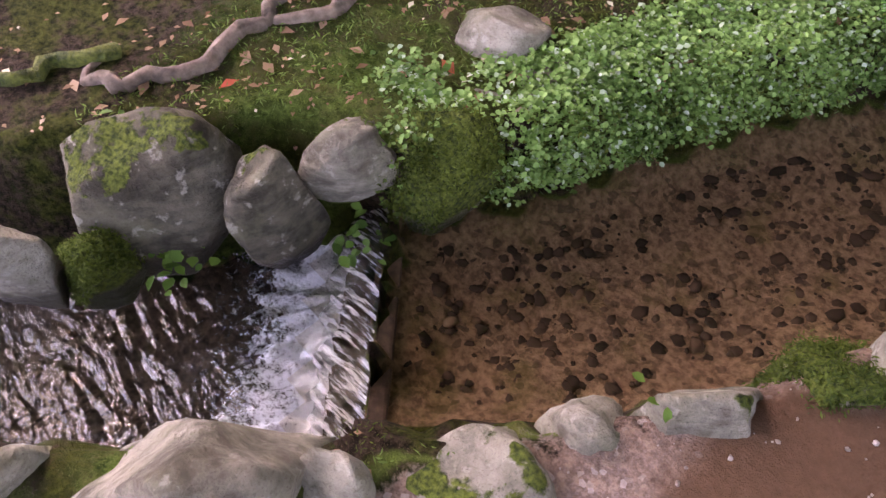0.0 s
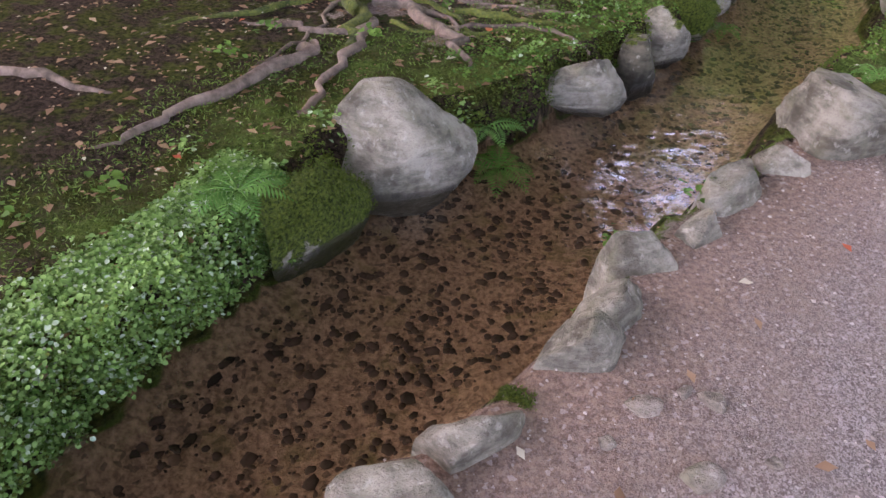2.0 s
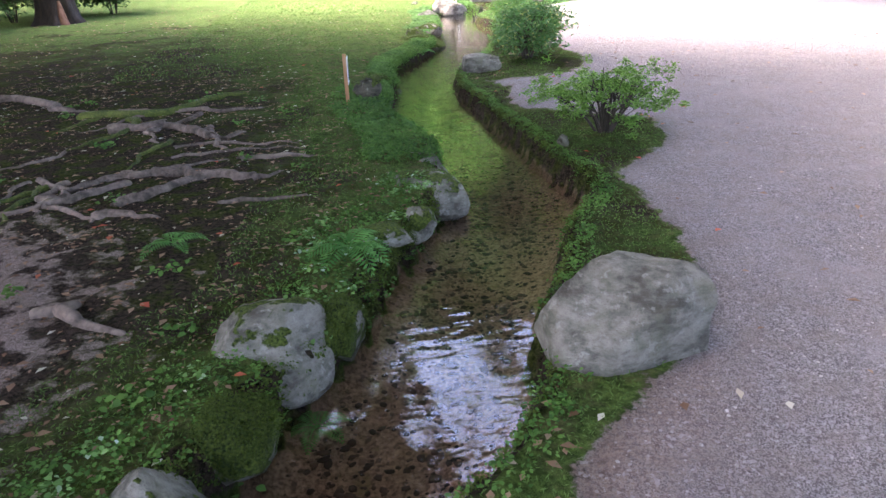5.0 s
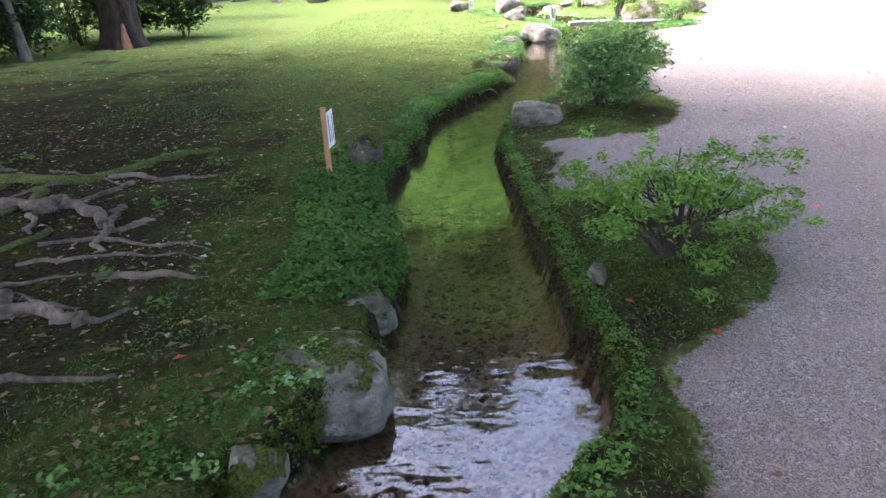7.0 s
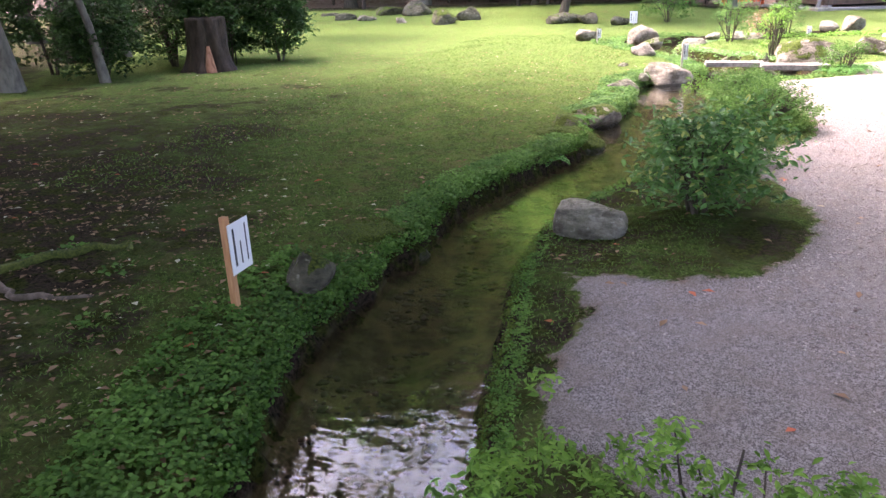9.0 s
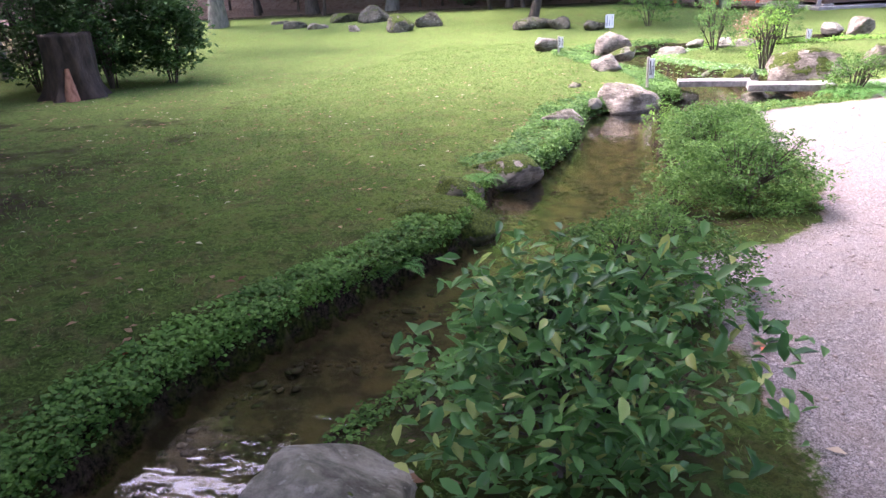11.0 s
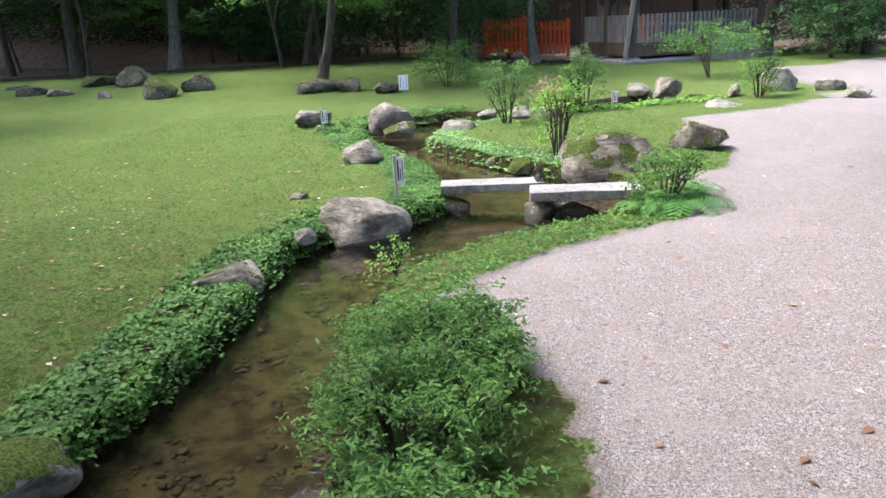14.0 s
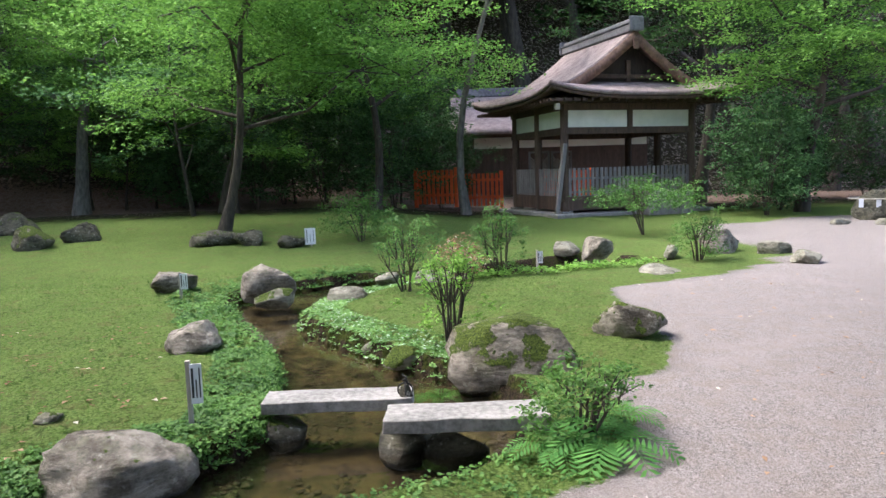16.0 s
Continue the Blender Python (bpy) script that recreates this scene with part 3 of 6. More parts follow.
for name, chosen, label in (("ground", ~q_bed & ~q_grit, "mossy turf and bare soil with low banks"), ("gravel_path", q_grit & ~q_bed, "pale pinkish grit path, dry and trodden"),
                            ("stream_bed", q_bed, "brown sandy bed with dark pebbles under water")):
    f = quads[chosen]
    used, inv = np.unique(f, return_inverse=True)
    me = smooth(mesh_from(name, sheet[used], inv.reshape(-1, 4), [GROUND]))
    me.attributes.new("mask", "FLOAT_COLOR", "POINT").data.foreach_set("color", masks[used].ravel())
    tagged(new(name, me), label, "ground", kind="structure")


# ---- water ----
def water_sheet(name, poly, z, mat, label, margin=0.12, cut=None):
    lo, hi = poly.min(0) - 0.2, poly.max(0) + 0.2
    xs, ys = np.arange(lo[0], hi[0], 0.08), np.arange(lo[1], hi[1], 0.08)
    q = np.stack(np.meshgrid(xs, ys), -1).reshape(-1, 2)
    d = signed(poly, q)
    idx = np.arange(len(q)).reshape(len(ys), len(xs))
    f = np.stack([idx[:-1, :-1], idx[:-1, 1:], idx[1:, 1:], idx[1:, :-1]], -1).reshape(-1, 4)
    f = f[d[f].min(1) < margin]
    if cut is not None:
        f = f[cut(q[f].mean(1))]
    used, inv = np.unique(f, return_inverse=True)
    me = smooth(mesh_from(name, np.concatenate([q[used], np.full((len(used), 1), z)], 1), inv.reshape(-1, 4), [mat]))
    return tagged(new(name, me), label, "water", kind="structure")


water_sheet("water", STREAM, W_HIGH, WATER, "clear shallow stream water with sky reflections")
water_sheet("water_pool", POOL, W_LOW, RAPID, "dark rippling water below the small weir", cut=lambda q: (q[:, 0] + 3.86) * 0.723 + (q[:, 1] + 2.0) * 0.69 < 0.05)


# ---- stones ----
SHAPES = {}


FORMS = {"cobble": (0.80, 13, 0.60, 0.90), "slab": (0.60, 10, 0.62, 0.90), "block": (0.52, 15, 0.55, 0.86)}


def rock_mesh(seed, moss, tone, form="cobble"):
    """A stone in a unit box, its base at z = 0: rounded cobble, flat-topped slab or broken block, worn at the edges."""
    key = (seed, round(moss * 4), tone, form)
    if key in SHAPES:
        return SHAPES[key]
    rng = np.random.default_rng(seed + 40)
    bm = bmesh.new()
    bmesh.ops.create_icosphere(bm, subdivisions=4, radius=1.0)
    co = np.array([v.co[:] for v in bm.verts])
    power, count, lo_cut, hi_cut = FORMS[form]
    co = np.sign(co) * np.abs(co) ** power
    planes = rng.normal(size=(count, 3))
    planes /= np.linalg.norm(planes, axis=1, keepdims=True)
    for n, c in zip(planes, rng.uniform(lo_cut, hi_cut, count)):
        d = co @ n
        top = d.max()
        co -= np.clip(d - c * top, 0, None)[:, None] * n * 0.93
    rough = 1.5 if form == "block" else 1.0
    off = np.array([[noise.noise(Vector(p) * 1.2 + Vector((seed * 3.1, 0, 0))) * 0.11 + noise.noise(Vector(p) * 3.6 + Vector((0, seed * 2.3, 0))) * 0.06 * rough
                     + noise.noise(Vector(p) * 11 + Vector((0, 0, seed))) * 0.022 * rough] for p in co])
    co *= 1 + off
    lo, hi = co.min(0), co.max(0)
    co = (co - lo) / (hi - lo) - (0.5, 0.5, 0.12)
    co[:, :2] *= 1.04 - 0.16 * np.clip(co[:, 2:], 0, 1) ** 2
    for v, p in zip(bm.verts, co):
        v.co = p
    me = bpy.data.meshes.new("rock")
    bm.to_mesh(me)
    bm.free()
    smooth(me)
    mkey = (round(moss * 4), tone)
    if mkey not in ROCKS:
        dark, light = {"pale": ((0.085, 0.08, 0.06), (0.31, 0.295, 0.24)), "dark": ((0.03, 0.028, 0.02), (0.13, 0.122, 0.09)), "warm": ((0.075, 0.064, 0.05), (0.32, 0.285, 0.24))}[tone]
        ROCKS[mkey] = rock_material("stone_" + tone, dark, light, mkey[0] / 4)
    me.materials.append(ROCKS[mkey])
    SHAPES[key] = me
    return me


rock_count = [0]


def rock(x, y, z, w, d, h, yaw, moss, tone="pale", label="", form="cobble"):
    rock_count[0] += 1
    ob = new("boulder" if w > 0.4 else "stone", rock_mesh(rock_count[0] % 17, moss, tone, form))
    grow, rise = (1.16, 1.22) if y < 6 else (1.03, 1.05)
    ob.matrix_basis = Matrix.Translation((x, y, z - 0.03)) @ Matrix.Rotation(radians(yaw), 4, "Z") @ Matrix.Diagonal((w * grow, d * grow, h * rise + 0.03, 1))
    if moss >= 0.6 and y < 13:
        mrng = np.random.default_rng(rock_count[0])
        me = ob.data
        co, no = np.empty(len(me.vertices) * 3, np.float32), np.empty(len(me.vertices) * 3, np.float32)
        me.vertices.foreach_get("co", co)
        me.vertices.foreach_get("normal", no)
        co, no = co.reshape(-1, 3), no.reshape(-1, 3)
        ok = np.flatnonzero(no[:, 2] > 0.0)
        k = mrng.choice(ok, 5200)
        at = (co[k] + mrng.normal(size=(5200, 3)) * 0.03) * (w * grow, d * grow, h * rise + 0.03)
        v, f = leaves(mrng, at + no[k] * 0.003, np.full(5200, 0.014), 0.3, 0.2, 0.25)
        tuft = mesh_part("moss", mesh_from("moss", v / (w * grow, d * grow, h * rise + 0.03), f, [MOSSLEAF]), ob, "short green moss tufts")
    kind = {"pale": "grey", "dark": "dark grey", "warm": "warm grey"}[tone]
    size = "large" if w > 0.5 else "small" if w < 0.22 else "rounded"
    how = "thickly covered with green moss" if moss > 0.7 else "half grown over with moss" if moss > 0.3 else "with a few moss patches" if moss > 0.05 else "with pale lichen spots"
    return tagged(ob, label or f"{size} {kind} stone {how}", "stone", "stones along the stream")


rock(-3.95, -2.83, -0.42, 0.22, 0.20, 0.48, 40, 0, "pale")
rock(-3.69, -2.58, -0.42, 0.50, 0.38, 0.60, 48, 0, "pale")
rock(-3.48, -2.33, -0.42, 0.17, 0.15, 0.50, 47, 0, "pale")
rock(-3.31, -2.11, -0.22, 0.40, 0.24, 0.26, 44, 0.35, "pale")
rock(-3.23, -1.87, -0.22, 0.20, 0.17, 0.24, 54, 0, "pale")
rock(-3.09, -1.69, -0.22, 0.29, 0.20, 0.27, 62, 0.25, "pale")
rock(-2.96, -1.41, -0.22, 0.30, 0.20, 0.27, 73, 0.75, "pale")
rock(-2.77, -1.26, -0.22, 0.30, 0.17, 0.31, 12, 0.05, "pale", form="slab")
rock(-2.60, -1.04, -0.22, 0.25, 0.15, 0.31, 44, 0.1, "pale", form="slab")
rock(-2.47, -0.90, -0.22, 0.13, 0.12, 0.22, 44, 0.8, "pale")
rock(-2.33, -0.73, -0.22, 0.36, 0.20, 0.31, 37, 0.05, "pale")
rock(-2.19, -0.53, -0.22, 0.32, 0.18, 0.31, 59, 0.05, "pale")
rock(-2.07, -0.30, -0.22, 0.27, 0.20, 0.31, 18, 0.1, "pale", form="slab")
rock(-1.87, -0.11, -0.22, 0.25, 0.16, 0.30, 34, 0.1, "pale")
rock(-1.68, 0.15, -0.22, 0.42, 0.19, 0.31, 48, 0, "pale")
rock(-1.44, 0.37, -0.22, 0.22, 0.20, 0.30, 21, 0, "pale")
rock(-1.10, 0.70, -0.22, 0.46, 0.40, 0.44, 20, 0.1, "pale", "large grey boulder at the path's edge with mossy shoulder", form="block")
rock(-0.86, 0.80, -0.05, 0.20, 0.30, 0.20, 10, 1, "pale")
rock(0.07, 2.30, -0.22, 0.60, 0.48, 0.52, -4, 0.05, "pale", "large square-edged grey boulder beside the path", form="slab")
rock(-4.47, -2.19, -0.20, 0.42, 0.28, 0.34, 71, 0.3, "dark")
rock(-4.22, -2.00, -0.20, 0.22, 0.18, 0.29, 85, 0.35, "dark")
rock(-4.17, -1.76, -0.12, 0.26, 0.18, 0.20, 84, 0.3, "pale")
rock(-4.01, -1.55, -0.22, 0.29, 0.22, 0.30, 59, 1, "pale")
rock(-4.21, -1.15, 0.00, 0.26, 0.22, 0.11, 39, 0, "pale")
rock(-3.96, -1.17, 0.00, 0.19, 0.13, 0.05, 53, 0.05, "pale", form="slab")
rock(-4.05, -1.35, 0.00, 0.12, 0.08, 0.05, 46, 0.1, "pale")
rock(-4.54, -2.58, -0.20, 0.17, 0.11, 0.26, 58, 0.1, "pale")
rock(-4.43, -2.43, -0.24, 0.18, 0.13, 0.22, 52, 1, "pale")
rock(-3.25, -0.06, -0.24, 0.46, 0.21, 0.32, 61, 0.9, "pale", "long low stone thickly covered with green moss")
rock(-2.97, 0.44, -0.25, 0.54, 0.44, 0.42, 5, 0, "pale", "large smooth grey boulder standing in the water's edge")
rock(-2.19, 1.10, -0.20, 0.40, 0.20, 0.25, 16, 0.1, "pale")
rock(-1.86, 1.45, -0.26, 0.20, 0.24, 0.28, 13, 0.3, "dark")
rock(-1.69, 1.76, -0.20, 0.27, 0.30, 0.27, 0, 0.15, "pale")
rock(-1.46, 2.08, -0.20, 0.24, 0.26, 0.26, -11, 1, "pale")
rock(-1.36, 2.60, -0.20, 0.44, 0.46, 0.32, -20, 0.15, "pale")
rock(-1.10, 2.76, -0.20, 0.22, 0.30, 0.27, -11, 1, "pale")
rock(-0.45, 4.44, -0.14, 0.50, 0.50, 0.17, 7, 0.25, "pale", "flat grey stone half grown over with moss", form="slab")
rock(-0.33, 5.06, -0.14, 0.28, 0.36, 0.14, 7, 0.3, "pale", form="slab")
rock(-0.80, 3.62, -0.05, 0.32, 0.23, 0.10, 24, 0.5, "pale")
rock(-0.54, 3.86, -0.12, 0.19, 0.18, 0.16, 15, 0.5, "pale")
rock(-0.53, 7.59, -0.10, 0.27, 0.40, 0.29, 24, 0.4, "dark")
rock(-0.36, 8.44, -0.24, 0.56, 0.42, 0.27, 17, 1, "pale")
rock(0.97, 8.70, -0.10, 0.46, 0.53, 0.29, 0, 0.05, "pale")
rock(0.68, 12.15, -0.24, 0.40, 0.36, 0.34, 25, 0.5, "dark")
rock(0.92, 12.82, -0.24, 0.72, 0.50, 0.33, 17, 0.5, "warm")
rock(0.68, 11.63, -0.24, 0.74, 0.52, 0.31, 28, 1, "pale")
rock(2.09, 16.34, -0.22, 0.76, 0.52, 0.40, 9, 0.1, "warm", form="block")
rock(1.29, 14.98, -0.10, 0.45, 0.34, 0.19, 22, 0.2, "warm", form="block")
rock(1.67, 15.83, -0.05, 0.17, 0.12, 0.10, 15, 0.2, "pale")
rock(1.97, 22.00, -0.10, 0.68, 0.50, 0.50, 10, 0.05, "warm", form="block")
rock(0.68, 22.28, 0.00, 0.59, 0.41, 0.29, 17, 0.05, "warm", form="block")
rock(1.82, 18.90, 0.00, 0.47, 0.46, 0.24, 16, 0.1, "warm", form="block")
rock(2.15, 21.35, -0.10, 0.48, 0.34, 0.24, 9, 0.6, "pale")
rock(3.03, 21.34, -0.10, 0.52, 0.37, 0.21, 4, 0.1, "pale")
rock(4.52, 18.00, -0.18, 1.02, 0.72, 0.58, -10, 0.5, "warm", form="block")
rock(5.67, 18.52, 0.00, 0.63, 0.44, 0.36, -19, 0.5, "warm", form="block")
rock(3.68, 18.54, -0.15, 0.34, 0.24, 0.17, -1, 0.8, "pale")
rock(3.39, 19.10, -0.15, 0.19, 0.17, 0.09, 2, 0.1, "pale")
rock(9.13, 24.09, 0.00, 0.63, 0.94, 0.44, -26, 0.1, "warm", form="block")
rock(9.81, 23.54, 0.00, 0.51, 0.36, 0.23, -29, 0.1, "pale", form="block")
rock(9.66, 22.40, 0.00, 0.41, 0.51, 0.21, -32, 0.05, "pale")
rock(6.96, 23.78, -0.05, 0.50, 0.75, 0.45, -17, 0.05, "warm", form="block")
rock(6.70, 24.80, 0.00, 0.44, 0.66, 0.22, -14, 0.05, "pale")
rock(7.34, 22.11, -0.05, 0.56, 0.84, 0.17, -21, 0.05, "pale")
rock(-3.46, 29.34, 0.00, 0.82, 0.57, 0.65, 23, 0.1, "dark", form="block")
rock(-5.6, 30.8, 0.25, 1.05, 0.8, 0.6, 26, 0.3, "dark", form="block")
rock(-0.05, 28.3, 0.0, 1.3, 0.8, 0.42, 13, 0.2, "dark", form="block")
rock(1.57, 27.46, 0.00, 0.59, 0.41, 0.30, 8, 0.2, "dark")
rock(4.07, 22.02, 0.00, 0.31, 0.47, 0.19, -3, 0.1, "pale")
rock(3.54, 22.19, 0.00, 0.32, 0.22, 0.16, 0, 0.1, "pale")
rock(4.42, 22.09, 0.00, 0.47, 0.33, 0.14, -5, 0.1, "pale")
rock(2.42, 12.82, -0.10, 0.20, 0.23, 0.16, -4, 0.1, "pale")
rock(0.80, 5.13, -0.02, 0.08, 0.12, 0.07, -13, 0.1, "pale")
rock(8.16, 23.71, 0.00, 0.22, 0.33, 0.20, -22, 0.3, "pale")
rock(1.39, 17.09, 0.00, 0.17, 0.17, 0.07, 26, 0.2, "pale")


rock(-9.0, 31.2, 0.1, 0.9, 0.5, 0.34, 10, 0.3, "dark", form="block")
rock(-8.0, 29.9, 0.1, 0.8, 0.6, 0.38, 5, 0.1, "dark", form="block")
rock(-7.2, 29.7, 0.1, 0.7, 0.5, 0.30, 30, 0.2, "warm", form="block")
rock(-6.7, 31.0, 0.2, 1.1, 0.7, 0.42, 0, 0.4, "dark", form="block")
rock(-5.7, 28.9, 0.1, 0.4, 0.3, 0.22, 0, 0.3, "warm", form="block")
rock(-4.1, 28.5, 0.05, 0.8, 0.6, 0.6, 0, 0.6, "dark")
rock(0.6, 28.0, 0.05, 0.6, 0.5, 0.36, 0, 0.1, "dark", form="block")


# ---- plants ----
def grow_shrub(name, x, y, r, h, leaf, count, mat, seed, label, stems=9, squash=0.62, lift=0.3, width=0.45, up=0.45, stem_mat=None, category="shrub", lean=(0, 0), per_tuft=14):
    """Stems fan out from the root; leaves gather in tufts at the twigs' ends."""
    rng = np.random.default_rng(seed)
    root = empty(name, x, y, height(x, y))
    paths, tips = [], []
    for _ in range(stems):
        a, out, top = rng.uniform(0, 2 * math.pi), r * rng.uniform(0.2, 0.7), h * rng.uniform(0.55, 0.95)
        end = np.array([math.cos(a) * out + lean[0], math.sin(a) * out + lean[1], top])
        s0 = np.array([math.cos(a), math.sin(a), 0]) * 0.05
        mid = s0 * 0.4 + end * (0.45, 0.45, 0.55) + rng.normal(size=3) * 0.04
        pts = [s0 + (0, 0, -0.05), mid * 0.5 + s0 * 0.5, mid, (mid + end) / 2 + rng.normal(size=3) * 0.03, end]
        paths.append([(p, q) for p, q in zip(pts, (0.013, 0.011, 0.009, 0.006, 0.003))])
        for _ in range(4):
            t = end + rng.normal(size=3).clip(-1.2, 1.2) * (r * 0.2, r * 0.2, h * 0.12)
            paths.append([(mid, 0.005), ((mid + t) / 2 + rng.normal(size=3) * 0.02, 0.004), (t, 0.002)])
            tips.append(t)
    for k in range(stems):
        mesh_part("stem", smooth(mesh_from("stem", *tubes(paths[5 * k : 5 * k + 1], 5), [stem_mat or BARK])), root)
        mesh_part("twig", smooth(mesh_from("twig", *stack([tubes([q], 4) for q in paths[5 * k + 1 : 5 * k + 5]]), [stem_mat or BARK])), root)
    tufts = max(60, count // per_tuft)
    u = rng.normal(size=(tufts, 3))
    u /= np.linalg.norm(u, axis=1, keepdims=True)
    rad = rng.uniform(0.45, 1.0, tufts) ** 0.5 * (1 + 0.22 * np.sin(3 * np.arctan2(u[:, 1], u[:, 0]) + seed) + 0.12 * rng.normal(size=tufts))
    c = u * rad[:, None] * (r, r, h * squash) + (lean[0], lean[1], h * (1 - squash) * 0.85 + h * 0.12)
    c[: len(tips)] = np.array(tips)[:tufts]
    c = c[c[:, 2] > lift * h]
    per = max(4, count // len(c))
    cen = np.repeat(c, per, 0) + rng.normal(size=(len(c) * per, 3)) * leaf * (0.9, 0.9, 0.55)
    v, f = leaves(rng, cen, np.full(len(cen), leaf), width, 0.35, up, fine=y < 20)
    mesh_part("foliage", mesh_from("foliage", v, f, [mat]), root)
    return tagged(root, label, category)


def fern(x, y, size, fronds, seed, z=None, label="fresh green fern with arching fronds"):
    rng = np.random.default_rng(seed)
    root = empty("fern", x, y, height(x, y) if z is None else z)
    for k in range(fronds):
        a = 2 * math.pi * k / fronds + rng.uniform(-0.3, 0.3)
        L, d = size * rng.uniform(0.7, 1.1), np.array([math.cos(a), math.sin(a), 0])
        s = np.array([-d[1], d[0], 0])
        t = np.linspace(0, 1, 15)
        line = d * (L * t * (1 - 0.15 * t))[:, None] + np.array([0, 0, 1]) * (L * (0.75 * t - 0.85 * t * t))[:, None]
        V, F = tubes([[(p, 0.003 * (1.2 - q)) for p, q in zip(line, t)]], 4)
        pieces = [(V, F)]
        tri = []
        for i in range(2, 15):
            w = L * 0.24 * math.sin(math.pi * min(1, t[i] * 0.86 + 0.12)) + 0.006
            for side in (-1, 1):
                b, e = line[i], line[i] + side * s * w + d * w * 0.35 - np.array([0, 0, w * 0.25])
                q = (line[i] - line[i - 1]) * 0.42
                tri.append(np.stack([b - q * 0.6, (b + e) / 2 - q, e, (b + e) / 2 + q * 0.8]))
        pieces.append((np.concatenate(tri), np.arange(4 * len(tri)).reshape(-1, 4)))
        mesh_part("frond", mesh_from("frond", *stack(pieces), [FERN]), root)
    return tagged(root, label, "fern", "ferns on the banks")


def crown_points(rng, n, centres, spread):
    k = rng.integers(0, len(centres), n)
    return np.array(centres)[k] + rng.normal(size=(n, 3)) * np.array(spread)


def tree(name, x, y, tall, radius, lean, crown, leaf, count, mat, bark, seed, label, first=0.45, flat=0.35, forks=7, z=None):
    """A tapered, leaning trunk with limbs and twigs, and a crown of leaf layers hung on the twigs."""
    rng = np.random.default_rng(seed)
    root = empty(name, x, y, (height(x, y) if z is None else z) - 0.1)
    t = np.linspace(0, 1, 9)
    trunk = np.stack([lean[0] * t ** 1.3 + 0.5 * np.sin(t * 5 + seed) * tall * 0.08, lean[1] * t ** 1.3 + 0.4 * np.sin(t * 4 + 2 * seed) * tall * 0.08, tall * t], 1)
    trunk -= trunk[0]
    V, F = tubes([[(p, radius * (1.0 + 0.9 * max(0, 0.09 - q) / 0.09 * 0.5) * (1 - 0.82 * q)) for p, q in zip(trunk, t)]], 10)
    mesh_part("trunk", smooth(mesh_from("trunk", V, F, [bark])), root)
    limbs, tips = [], []
    for k in range(forks):
        q = first + (0.95 - first) * (k + rng.uniform(0, 0.8)) / forks
        s0 = np.array([np.interp(q, t, trunk[:, i]) for i in range(3)])
        a = k * 2.4 + rng.uniform(-0.5, 0.5)
        L = crown * rng.uniform(0.6, 1.05) * (1.15 - 0.5 * q)
        e = s0 + np.array([math.cos(a) * L, math.sin(a) * L, L * rng.uniform(0.15, 0.6)])
        m1 = s0 * 0.6 + e * 0.4 + rng.normal(size=3) * L * 0.08 + (0, 0, L * 0.08)
        m2 = s0 * 0.25 + e * 0.75 + rng.normal(size=3) * L * 0.08 + (0, 0, L * 0.05)
        r0 = radius * (1 - 0.82 * q) * 0.62
        limbs.append([(s0, r0), (m1, r0 * 0.7), (m2, r0 * 0.42), (e, r0 * 0.15)])
        tips += [m1 * 0.4 + m2 * 0.6, m2, e]
        for b0 in (m1, m2, m2, e):
            tw = b0 + rng.normal(size=3) * (L * 0.32, L * 0.32, L * 0.14)
            limbs.append([(b0, r0 * 0.35), ((b0 + tw) / 2 + rng.normal(size=3) * L * 0.04, r0 * 0.2), (tw, r0 * 0.08)])
            tips.append(tw)
    for k in range(forks):
        mesh_part("limb", smooth(mesh_from("limb", *tubes(limbs[5 * k : 5 * k + 5], 6), [bark])), root)
    tips.append(trunk[-1])
    sub = crown_points(rng, max(30, count // 60), tips, (crown * 0.20, crown * 0.20, crown * 0.08))
    cen = crown_points(rng, count, sub, (crown * 0.085, crown * 0.085, crown * 0.085 * flat))
    v, f = leaves(rng, cen, np.full(count, leaf), 0.62, 0.3, 0.6)
    mesh_part("crown", mesh_from("crown", v, f, [mat]), root)
    return tagged(root, label, "tree")



grow_shrub("azalea_bush", 1.22, 5.32, 0.60, 0.50, 0.028, 6800, YOUNG, 1, "young light green azalea bush on a mossy islet", stems=16, lift=0.3, width=0.4, per_tuft=26)
grow_shrub("camellia_bush", 1.66, 8.95, 0.45, 0.66, 0.060, 2300, CAMELLIA, 2, "dark glossy broad-leaved bush beside the path", stems=14, lift=0.14, squash=0.55, per_tuft=9)
grow_shrub("azalea_bush", 1.95, 10.35, 0.48, 0.36, 0.027, 8000, AZALEA, 3, "low clipped azalea bush beside the stream", lift=0.1, width=0.36)
grow_shrub("azalea_bush", 2.62, 11.9, 0.47, 0.43, 0.028, 10000, AZALEA, 4, "dense clipped azalea bush between path and stream", lift=0.1, width=0.36)
grow_shrub("azalea_bush", 2.6, 12.75, 0.36, 0.42, 0.028, 6000, AZALEA, 6, "dense clipped azalea bush between path and stream", lift=0.1, width=0.36)
grow_shrub("azalea_bush", 2.72, 13.38, 0.40, 0.38, 0.028, 8000, AZALEA, 5, "dense clipped azalea bush between path and stream", lift=0.1, width=0.36)


